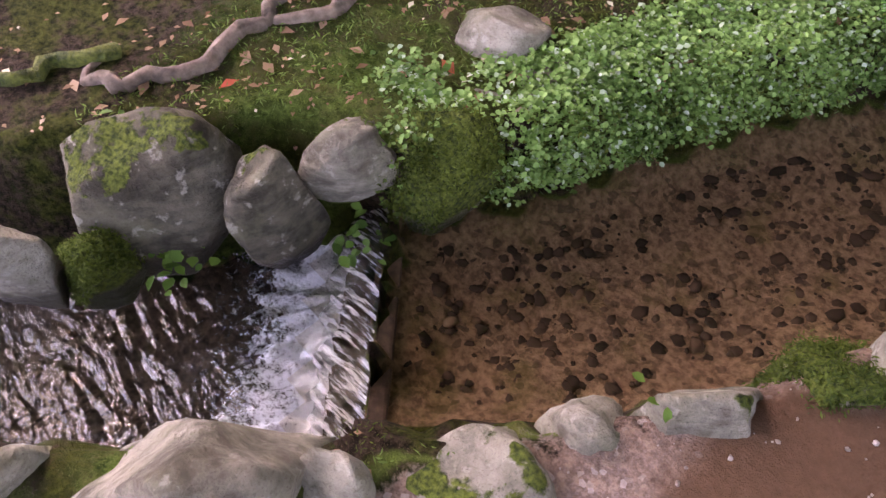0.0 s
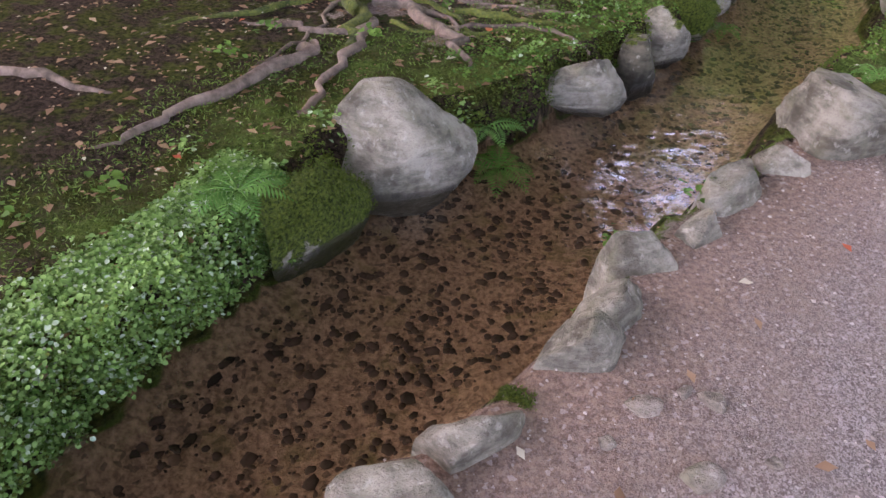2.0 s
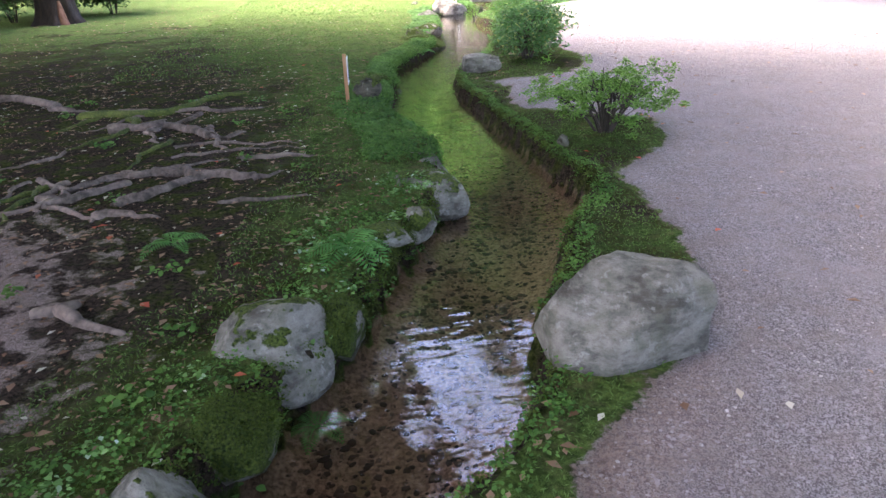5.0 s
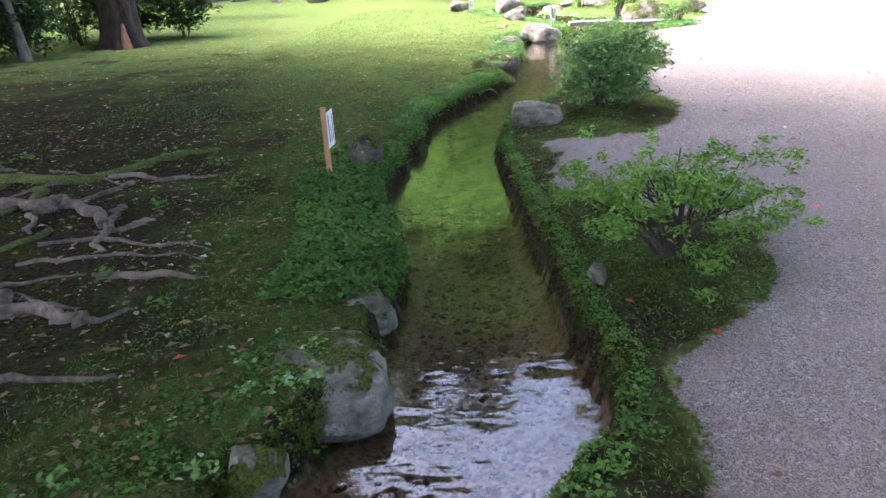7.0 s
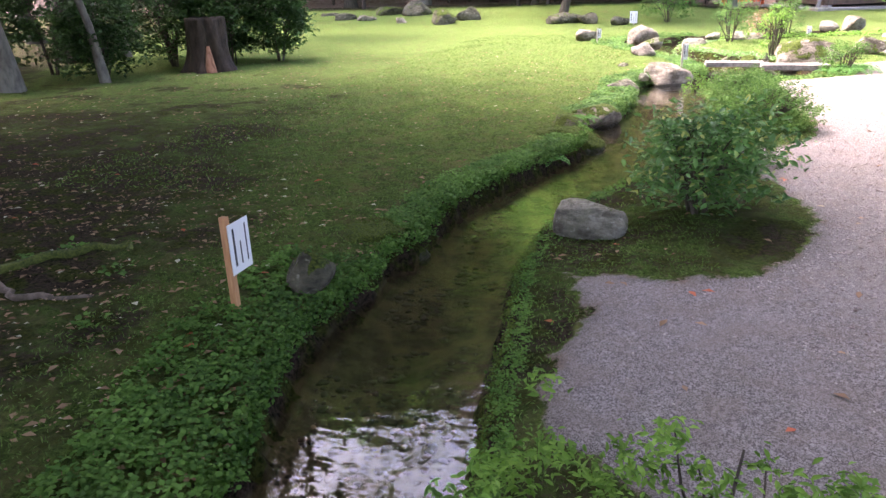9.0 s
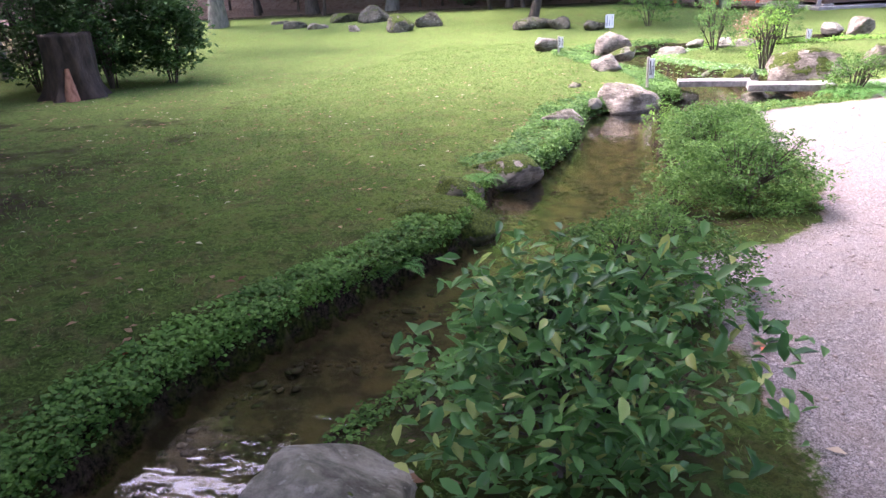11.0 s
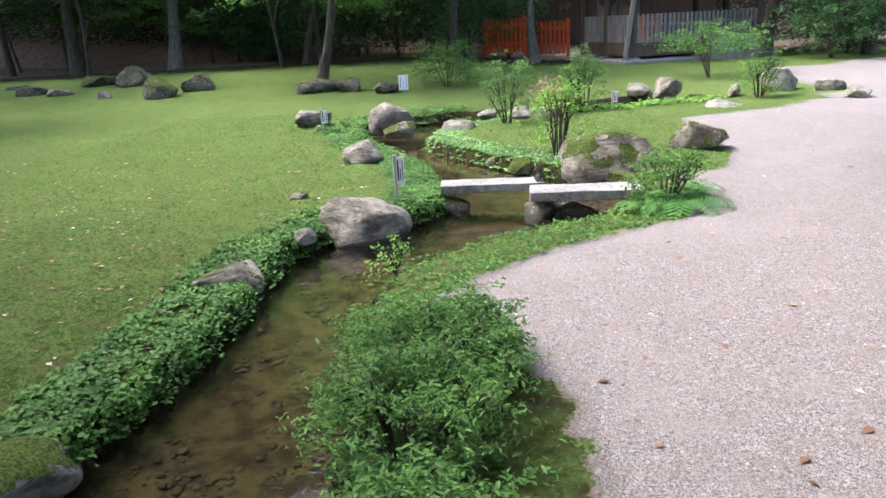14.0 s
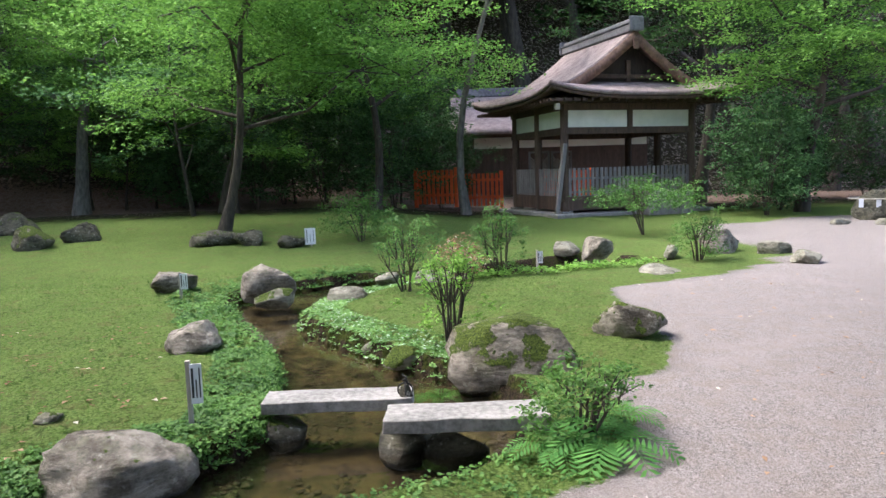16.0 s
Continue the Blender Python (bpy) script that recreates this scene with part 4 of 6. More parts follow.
# ---- pavilion ----
def roof_grid(fn, nu, nv, mat, name, parent, thick=0.14, label=""):
    """A curved roof sheet with thickness from fn(u, v) for u, v in 0..1."""
    P = np.array([fn(u, v) for v in np.linspace(0, 1, nv) for u in np.linspace(0, 1, nu)], float)
    idx = np.arange(nu * nv).reshape(nv, nu)
    top = np.stack([idx[:-1, :-1], idx[:-1, 1:], idx[1:, 1:], idx[1:, :-1]], -1).reshape(-1, 4)
    n = nu * nv
    rim = np.concatenate([idx[0, :], idx[1:, -1], idx[-1, -2::-1], idx[-2:0:-1, 0]])
    side = np.stack([rim, np.roll(rim, -1), np.roll(rim, -1) + n, rim + n], 1)
    V = np.concatenate([P, P - (0, 0, thick)])
    me = mesh_from(name, V, np.concatenate([top, top[:, ::-1] + n, side[:, ::-1]]), [mat])
    return mesh_part(name, me, parent, label)


def pavilion(x, y, rz):
    """Open shrine hall: posts, fence between them, plaster bands under the eaves, hip-and-gable roof."""
    root = empty("shrine_pavilion", x, y, height(x, y) - 0.05, rz)
    W, D, H = 4.4, 3.6, 3.5
    part("plinth", box(W + 1.0, D + 1.0, 0.16, W / 2, D / 2, 0.0, 0.03), BRIDGE, root, "low stone plinth")
    cols, rows = (0.0, W), (0.0, D / 2, D)
    for px in cols:
        for py in rows:
            bm = bmesh.new()
            bmesh.ops.create_cone(bm, cap_ends=True, segments=14, radius1=0.125, radius2=0.12, depth=H, matrix=Matrix.Translation((px, py, 0.14 + H / 2)))
            part("post", bm, TIMBER, root)
            part("post_footing", box(0.36, 0.36, 0.08, px, py, 0.14, 0.02), BRIDGE, root)
            part("bracket", box(0.42, 0.42, 0.16, px, py, H - 0.12, 0.03), TIMBER, root)
    # sloping prop beside the near corner post
    part("prop", box(0.12, 0.10, 2.2, 0, 0, 0, 0.01, Matrix.Translation((-0.33, -0.1, 0.05)) @ Matrix.Rotation(radians(8), 4, "Y")), GREYWOOD, root, "grey slanting prop")
    for z, hh, w in ((H - 0.30, 0.20, 0.16), (H - 1.0, 0.20, 0.12), (0.52, 0.14, 0.12)):
        for py in (0.0, D):
            if z > 1 or py == 0:
                part("beam", box(W + 0.3, w, hh, W / 2, py, z, 0.008), TIMBER, root)
        for px in cols:
            part("beam", box(w - 0.012, D + 0.3, hh, px, D / 2, z + 0.004, 0.008), TIMBER, root)
    # plaster bands
    for k in range(2):
        c = W * (0.25 + 0.5 * k)
        for py in (0.0, D):
            part("plaster_panel", box(W / 2 - 0.2, 0.05, 0.52, c, py, H - 0.81), PLASTER, root, "white plaster panel")
    for k in range(2):
        for px in cols:
            part("plaster_panel", box(0.05, D / 2 - 0.26, 0.52, px, D * (k + 0.5) / 2, H - 0.81), PLASTER, root, "white plaster panel")
    for py in (0.0, D):
        part("strut", box(0.16, 0.11, 0.56, W / 2, py, H - 0.82), TIMBER, root)
    # board fence between the posts
    def fence(a, b, zone):
        a, b = Vector(a), Vector(b)
        n = int((b - a).length / 0.15)
        turn = math.atan2(b.y - a.y, b.x - a.x)
        for z in (0.75, 1.15):
            part("fence_rail", box((b - a).length - 0.2, 0.04, 0.07, 0, 0, 0, 0.004, Matrix.Translation(((a.x + b.x) / 2, (a.y + b.y) / 2, z)) @ Matrix.Rotation(turn, 4, "Z")), GREYWOOD, root)
        for k in range(1, n):
            p = a.lerp(b, k / n)
            part("fence_board", box(0.095, 0.025, 0.88, 0, 0, 0, 0.003, Matrix.Translation((p.x, p.y, 0.62)) @ Matrix.Rotation(turn, 4, "Z") @ Matrix.Translation((0, -0.035, 0))), GREYWOOD, root)
        part("sill_board", box((b - a).length - 0.1, 0.1, 0.3, 0, 0, 0, 0.004, Matrix.Translation(((a.x + b.x) / 2, (a.y + b.y) / 2, 0.24)) @ Matrix.Rotation(turn, 4, "Z")), TIMBER, root)
    fence((0, 0), (W, 0), "front")
    fence((0, D), (0, 0), "side")
    part("deck", box(W - 0.1, D - 0.1, 0.1, W / 2, D / 2, 0.42), TIMBER, root, "dark plank deck")
    part("inner_ceiling", box(W - 0.05, D - 0.05, 0.06, W / 2, D / 2, H - 0.2), TIMBER, root, "dark boarded ceiling")
    # offering box behind the front fence
    part("offering_table", box(1.5, 0.5, 0.7, W * 0.66, -0.9, 0.05, 0.02), GREYWOOD, root, "weathered wooden table")
    # hip-and-gable roof: the side slopes run from eave to ridge in one sweep, a hipped skirt closes each end below the gable
    ov, ze, zt, vk = 0.95, 3.66, 5.62, 0.34
    x0, x1, y0, y1 = -0.9, W + ov + 0.35, -ov - 0.05, D + ov + 0.9
    cx, gy0, gy1 = (x0 + x1) / 2, 0.05, D + 0.75
    sweep = lambda v: ze + (zt - ze) * (0.33 * v + 0.67 * v ** 1.7)
    lift = lambda u, k: 0.30 * abs(2 * u - 1) ** 3.2 * max(0.0, 1 - k)

    def side(u, v, s):
        k = min(1.0, v / vk)
        a, b = y0 + (gy0 - y0) * k, y1 + (gy1 - y1) * k
        xe = x0 if s < 0 else x1
        w = u if s < 0 else 1 - u
        return (xe + (cx - xe) * v, b + (a - b) * w, sweep(v) + lift(u, v / vk))

    def end(u, v, s):
        a, b = x0 + (cx - x0) * vk * v, x1 + (cx - x1) * vk * v
        ye, yi = (y0, gy0 + 0.35) if s < 0 else (y1, gy1 - 0.35)
        w = u if s < 0 else 1 - u
        return (a + (b - a) * w, ye + (yi - ye) * v, sweep(v * vk) + lift(u, v))

    for s in (-1, 1):
        roof_grid(lambda u, v, s=s: side(u, v, s), 25, 25, SHINGLE, "roof_slope", root, 0.11, "swept brown bark roof slope")
        roof_grid(lambda u, v, s=s: end(u, v, s), 25, 9, SHINGLE, "roof_skirt", root, 0.11, "swept brown bark roof skirt")
        inset = lambda p: (cx + (p[0] - cx) * 0.985, 1.8 + (p[1] - 1.8) * 0.985, p[2] - 0.125)
        roof_grid(lambda u, v, s=s: inset(side(u, v * 0.3, s)), 25, 5, TIMBER, "eave_boards", root, 0.10, "dark boarded eave")
        roof_grid(lambda u, v, s=s: inset(end(u, v * 0.8, s)), 25, 5, TIMBER, "eave_boards", root, 0.10, "dark boarded eave")
        # barge boards on both gables
        for u, off in ((1.0 if s < 0 else 0.0, -1), (0.0 if s < 0 else 1.0, 1)):
            V, F = [], []
            for v in np.linspace(vk * 0.98, 1, 15):
                q = side(u, v, s)
                for dy, dz in ((0.0, -0.05), (0.0, -0.40), (0.09 * off, -0.40), (0.09 * off, -0.05)):
                    V.append((q[0], q[1] + dy, q[2] + dz))
            for n in range(14):
                for m in range(4):
                    F.append((4 * n + m, 4 * n + (m + 1) % 4, 4 * n + 4 + (m + 1) % 4, 4 * n + 4 + m))
            mesh_part("barge_board", mesh_from("barge_board", V, F, [BARGE]), root, "curved reddish brown barge board")
    hw, zb = (cx - x0) * (1 - vk) * 0.92, sweep(vk) - 0.12
    for yy in (gy0 + 0.42, gy1 - 0.42):
        V = [(cx - hw, yy - 0.03, zb), (cx + hw, yy - 0.03, zb), (cx, yy - 0.03, zt - 0.3), (cx - hw, yy + 0.03, zb), (cx + hw, yy + 0.03, zb), (cx, yy + 0.03, zt - 0.3)]
        me = bpy.data.meshes.new("gable_wall")
        me.from_pydata(V, [], [(0, 1, 2), (5, 4, 3), (0, 3, 4, 1), (1, 4, 5, 2), (2, 5, 3, 0)])
        me.materials.append(GABLE)
        mesh_part("gable_wall", me, root, "dark recessed gable boarding")
    part("gable_pendant", box(0.20, 0.06, 0.36, cx, gy0 - 0.12, zt - 0.62, 0.03), BARGE, root)
    part("gable_strut", box(0.14, 0.08, 0.75, cx, gy0 + 0.34, zb + 0.02, 0.01), TIMBER, root)
    part("gable_tie", box(hw * 1.5, 0.08, 0.12, cx, gy0 + 0.34, zb + 0.22, 0.01), TIMBER, root)
    mid_y, run = (gy0 + gy1) / 2, gy1 - gy0
    part("ridge", box(0.40, run + 0.1, 0.24, cx, mid_y, zt - 0.1, 0.04), RIDGE, root, "grey tiled ridge")
    part("ridge_course", box(0.46, run + 0.16, 0.05, cx, mid_y, zt + 0.142, 0.015), RIDGE, root, "grey tiled ridge")
    part("ridge_cap", box(0.24, run + 0.2, 0.12, cx, mid_y, zt + 0.194, 0.05), RIDGE, root, "grey tiled ridge")
    for yy in (gy0 - 0.12, gy1 + 0.12):
        part("ridge_end_tile", box(0.5, 0.08, 0.46, cx, yy, zt - 0.1, 0.06), RIDGE, root, "grey end tile")
    # lattice panels at the back
    for k in range(2):
        bx = 0.35 + 0.85 * k
        for dx, dz, w, h in ((0, 0, 0.78, 0.06), (0, 0.99, 0.78, 0.06), (-0.36, 0.06, 0.06, 0.93), (0.36, 0.06, 0.06, 0.93)):
            part("lattice_frame", box(w, 0.05, h, bx + 0.4 + dx, D - 0.25, 1.05 + dz, 0.004), GREYWOOD, root)
        for n in range(-3, 4):
            for turn in (45, -45):
                reach = 0.66 - 0.13 * abs(n)
                part("lattice_slat", box(0.025, 0.02, reach * 1.4, 0, 0, -reach * 0.7, 0, Matrix.Translation((bx + 0.4 + 0.09 * n, D - 0.25 + (0.012 if turn > 0 else -0.012), 1.575)) @ Matrix.Rotation(radians(turn), 4, "Y")), OLDPOST, root)
    # rafters under the eaves
    for k in range(23):
        px = x0 + 0.25 + (x1 - x0 - 0.5) * k / 22
        part("rafter", box(0.07, 1.15, 0.08, px, y0 + 0.68, ze - 0.26), TIMBER, root)
    for k in range(28):
        py = y0 + 0.25 + (y1 - y0 - 0.5) * k / 27
        part("rafter", box(1.15, 0.07, 0.08, x0 + 0.68, py, ze - 0.26), TIMBER, root)
    for k, (lx, ly) in enumerate(((x0 + 0.35, y0 + 0.35), (x1 - 0.35, y0 + 0.35))):
        part("lantern", box(0.14, 0.14, 0.18, lx, ly, ze - 0.5, 0.02), OLDPOST, root, "small pale hanging lantern")
    return tagged(root, "open brown timber shrine pavilion with bark roof and white panels", "pavilion")


pavilion(8.85, 33.4, 13)


def red_fence(x, y, rz, length, label):
    root = empty("vermilion_fence", x, y, height(x, y), rz)
    for k in range(int(length / 0.17) + 1):
        part("board", box(0.11, 0.03, 1.22, k * 0.17, 0, 0.12, 0.004), VERMILION, root)
    for z in (0.4, 1.05):
        part("rail", box(length + 0.1, 0.05, 0.09, length / 2, 0.045, z, 0.004), VERMILION, root)
    for k in range(2):
        part("post", box(0.12, 0.12, 1.42, k * length, 0.11, 0, 0.01), VERMILION, root)
    return tagged(root, label, "fence")


red_fence(6.35, 39.3, -2, 1.55, "bright vermilion board fence beside the pavilion")
red_fence(4.6, 38.4, -20, 1.5, "bright vermilion board fence behind the hedge")
red_fence(9.9, 40.6, 8, 2.0, "bright vermilion board fence behind the pavilion")


# ---- hall behind ----
def back_hall(x, y, rz):
    root = empty("shrine_hall", x, y, height(x, y) - 0.1, rz)
    part("wall", box(8, 4, 3.2, 4, 2, 0), TIMBER, root, "dark timber wall")
    part("plaster_band", box(7.9, 0.06, 0.5, 4, -0.04, 2.4), PLASTER, root, "white plaster band")
    roof_grid(lambda u, v: (-1 + 10 * u, -1.3 + 3.3 * v, 3.2 + 1.9 * (0.6 * v + 0.4 * v * v)), 11, 9, SHINGLE, "roof", root, 0.2, "brown bark roof")
    roof_grid(lambda u, v: (9 - 10 * u, 5.3 - 3.3 * v, 3.2 + 1.9 * (0.6 * v + 0.4 * v * v)), 11, 9, SHINGLE, "roof", root, 0.2, "brown bark roof")
    part("ridge", box(9.4, 0.5, 0.4, 4, 2, 4.95, 0.05), RIDGE, root, "grey tiled ridge")
    return tagged(root, "dark timber shrine hall with grey ridge behind the pavilion", "building")


back_hall(7.6, 45.5, -6)


# ---- bridge of two stone slabs ----
def slab(x, y, z, rz, length, width, thick, label):
    bm = box(length, width, thick, 0, 0, 0)
    bmesh.ops.subdivide_edges(bm, edges=bm.edges[:], cuts=9, use_grid_fill=True)
    for v in bm.verts:
        p = v.co + Vector((x * 3, y * 3, 0))
        v.co += Vector((noise.noise(p * 4) * 0.02, noise.noise(p * 4 + Vector((9, 0, 0))) * 0.02, noise.noise(p * 5) * 0.008))
    ob = part("bridge_slab", bm, BRIDGE)
    smooth(ob.data)
    m = ob.modifiers.new("edge", "BEVEL")
    m.width, m.segments, m.limit_method, m.angle_limit = 0.012, 2, "ANGLE", radians(50)
    ob.matrix_basis = pose(x, y, z, 0, 0, rz)
    return tagged(ob, label, "bridge", "slabs of the stone bridge")


slab(3.22, 17.12, -0.023, -3, 0.98, 0.27, 0.078, "long grey stone slab bridging the stream")
slab(4.02, 16.66, -0.025, -4, 0.98, 0.30, 0.085, "long grey stone slab bridging the stream")
rock(3.68, 16.85, -0.3, 0.42, 0.36, 0.26, 10, 0.1, "dark", "dark flat stone carrying the bridge slabs")
rock(3.95, 16.72, -0.3, 0.40, 0.3, 0.245, 0, 0.1, "dark", "dark flat stone carrying the bridge slabs")
rock(2.86, 17.12, -0.3, 0.3, 0.3, 0.26, 10, 0.3, "dark", "dark stone under the bridge's end")
rock(4.46, 16.62, -0.3, 0.3, 0.34, 0.26, 10, 0.3, "dark", "dark stone under the bridge's end")


def barrier_stone(x, y, z):
    """A round stone bound crosswise with black rope, knotted on top."""
    root = empty("barrier_stone", x, y, z)
    root.scale = (0.75, 0.75, 0.75)
    me = rock_mesh(4, 0, "dark").copy()
    ob = mesh_part("stone", me, root)
    ob.matrix_basis = Matrix.Translation((0, 0, -0.012)) @ Matrix.Diagonal((0.12, 0.12, 0.13, 1))
    for k in range(2):
        ring = [(np.array([0.064 * math.cos(a) * (k == 0), 0.064 * math.cos(a) * (k == 1), 0.055 + 0.062 * math.sin(a)]), 0.007) for a in np.linspace(0, 2 * math.pi, 20)]
        mesh_part("rope", smooth(mesh_from("rope", *tubes([ring], 6), [ROPE])), root)
    top = [(np.array([0.02 * math.sin(a * 2), 0.02 * math.cos(a), 0.115 + 0.012 * a]), 0.008) for a in np.linspace(0, 6, 16)]
    mesh_part("knot", smooth(mesh_from("knot", *tubes([top], 6), [ROPE])), root)
    return tagged(root, "round stone bound with black rope on the bridge", "barrier stone")


barrier_stone(3.66, 17.02, 0.052)


# ---- signs ----
def sign(x, y, tall, rz, wood, card_w, card_h, card_z, label, wide=0.035, side=1, tilt=0.0):
    root = empty("sign_post", x, y, height(x, y) - 0.02, rz)
    root.rotation_euler[1] = radians(tilt)
    part("post", box(wide, wide, tall, 0, 0, 0, 0.002), wood, root, "square wooden post")
    if card_w:
        part("card", box(card_w, 0.006, card_h, side * 0.045, -wide / 2 - 0.004, card_z, 0.001), CARD, root, "white printed card")
        for k in range(3):
            part("lettering", box(0.008 if k else 0.014, 0.002, card_h * (0.75 if k != 1 else 0.45), side * 0.045 + (k - 1) * card_w * 0.3, -wide / 2 - 0.0085, card_z + card_h * 0.15), INK, root, "row of illegible writing")
    return tagged(root, label, "sign")


sign(-0.76, 7.16, 0.52, 84, POSTWOOD, 0.17, 0.26, 0.22, "new orange wooden post with a white card", side=1.6)
sign(2.33, 16.9, 0.44, 10, OLDPOST, 0.07, 0.25, 0.17, "grey wooden post with a narrow white card", side=1, wide=0.03)
sign(0.92, 21.7, 0.36, 10, OLDPOST, 0.09, 0.2, 0.14, "grey wooden post with a small card")
sign(1.97, 27.4, 0.42, 5, OLDPOST, 0.22, 0.34, 0.07, "small white notice on a post at the lawn's edge", side=-0.4)
sign(6.05, 24.2, 0.42, 5, OLDPOST, 0.09, 0.2, 0.2, "grey wooden post with a small card")


# ---- the weir ----
def fall_material():
    m, nt, p = nodes_of("falling_water")
    p.inputs["Base Color"].default_value = (0.82, 0.86, 0.92, 1)
    p.inputs["Roughness"].default_value = 0.25
    mp = add(nt, "Mapping", Vector=coords(nt))
    mp.inputs["Rotation"].default_value = (0, 0, radians(45))
    mp.inputs["Scale"].default_value = (1.5, 16, 1.5)
    n = noise_of(nt, mp.outputs[0], 5, 5, 0.7)
    tr = add(nt, "BsdfTransparent", Color=(0.8, 0.8, 0.78, 1))
    mx = nt.nodes.new("ShaderNodeMixShader")
    nt.links.new(step(nt, n, 0.40, 0.72), mx.inputs[0])
    nt.links.new(tr.outputs[0], mx.inputs[1])
    nt.links.new(p.outputs[0], mx.inputs[2])
    nt.links.new(mx.outputs[0], nt.nodes["Material Output"].inputs[0])
    bumped(nt, p, n, 0.02)
    return m


def foam_glint_material():
    m, nt, p = nodes_of("foam")
    p.inputs["Base Color"].default_value = (0.85, 0.88, 0.93, 1)
    p.inputs["Roughness"].default_value = 0.6
    pos = geo(nt).outputs["Position"]
    n = math2(nt, "ADD", math2(nt, "MULTIPLY", noise_of(nt, pos, 60, 5, 0.75), 0.6), math2(nt, "MULTIPLY", noise_of(nt, pos, 14, 4, 0.7), 0.4))
    a = nt.nodes.new("ShaderNodeAttribute")
    a.attribute_name = "froth_glints"
    tr = add(nt, "BsdfTransparent", Color=(1, 1, 1, 1))
    mx = nt.nodes.new("ShaderNodeMixShader")
    nt.links.new(step(nt, math2(nt, "ADD", n, math2(nt, "MULTIPLY", math2(nt, "SUBTRACT", a.outputs["Fac"], 0.5), 0.75)), 0.46, 0.66), mx.inputs[0])
    nt.links.new(tr.outputs[0], mx.inputs[1])
    nt.links.new(p.outputs[0], mx.inputs[2])
    nt.links.new(mx.outputs[0], nt.nodes["Material Output"].inputs[0])
    bumped(nt, p, n, 0.03)
    return m


lip_a, lip_b, flow = np.array([-4.10, -1.73]), np.array([-3.60, -2.23]), np.array([-0.72, -0.69])
nu, nv = 40, 14
U, Vv = np.meshgrid(np.linspace(0, 1, nu), np.linspace(0, 1, nv))
wob = 0.012 * np.sin(U * 37) + 0.01 * np.sin(U * 71 + 1)
xy = lip_a + (lip_b - lip_a) * U[..., None] + flow * (Vv * (0.2 + wob) - 0.02)[..., None]
zz = W_HIGH + 0.004 - 0.225 * Vv ** 1.9 + 0.006 * np.sin(U * 90) * Vv
idx = np.arange(nu * nv).reshape(nv, nu)
fq = np.stack([idx[:-1, :-1], idx[:-1, 1:], idx[1:, 1:], idx[1:, :-1]], -1).reshape(-1, 4)
tagged(new("waterfall", smooth(mesh_from("waterfall", np.concatenate([xy, zz[..., None]], -1).reshape(-1, 3), fq, [fall_material()]))), "white streaks of water falling over the low weir", "water", kind="structure")
# foam near the fall; its sparse flecks farther out paint sky glints on the ripples
nu, nv = 60, 60
U, Vv = np.meshgrid(np.linspace(-0.05, 0.98, nu), np.linspace(0, 1, nv))
xy = lip_a + (lip_b - lip_a) * U[..., None] + flow * (0.12 + Vv * 1.5)[..., None]
flat = xy.reshape(-1, 2)
zz = W_LOW + 0.014 + 0.035 * (1 - Vv) * np.abs(ripple(flat, 0.16, 3, first=2).reshape(nv, nu)) + 0.012 * ripple(flat, 0.12, 2, first=9).reshape(nv, nu) * (1 - Vv)
idx = np.arange(nu * nv).reshape(nv, nu)
fq = np.stack([idx[:-1, :-1], idx[:-1, 1:], idx[1:, 1:], idx[1:, :-1]], -1).reshape(-1, 4)
me = smooth(mesh_from("foam", np.concatenate([xy, zz[..., None]], -1).reshape(-1, 3), fq, [foam_glint_material()]))
me.attributes.new("froth_glints", "FLOAT", "POINT").data.foreach_set("value", np.clip(0.82 - Vv * 1.7, 0.25, 1).ravel().astype(np.float32))
tagged(new("foam", me), "white foam and painted sky glints on the dark pool below the weir", "water", kind="structure")
mid = (lip_a + lip_b) / 2
tagged(part("weir_board", box(0.86, 0.05, 0.3, 0, 0, 0, 0.01, pose(mid[0] + 0.03, mid[1] + 0.03, W_HIGH - 0.33, 0, 0, -45)), TIMBER), "dark wet timber lip of the weir", "weir", kind="structure")


# ---- pebbles, litter, low growth ----
def scatter(rng, n, lo, hi, keep):
    """n random places in a rectangle that pass keep(q, ground)."""
    out = []
    while sum(map(len, out)) < n:
        q = rng.uniform(lo, hi, (n * 3, 2))
        g = ground_at(q)
        ok = keep(q, g)
        if not ok.any():
            break
        out.append(np.concatenate([q[ok], g[0][ok, None]], 1))
    return np.concatenate(out)[:n]


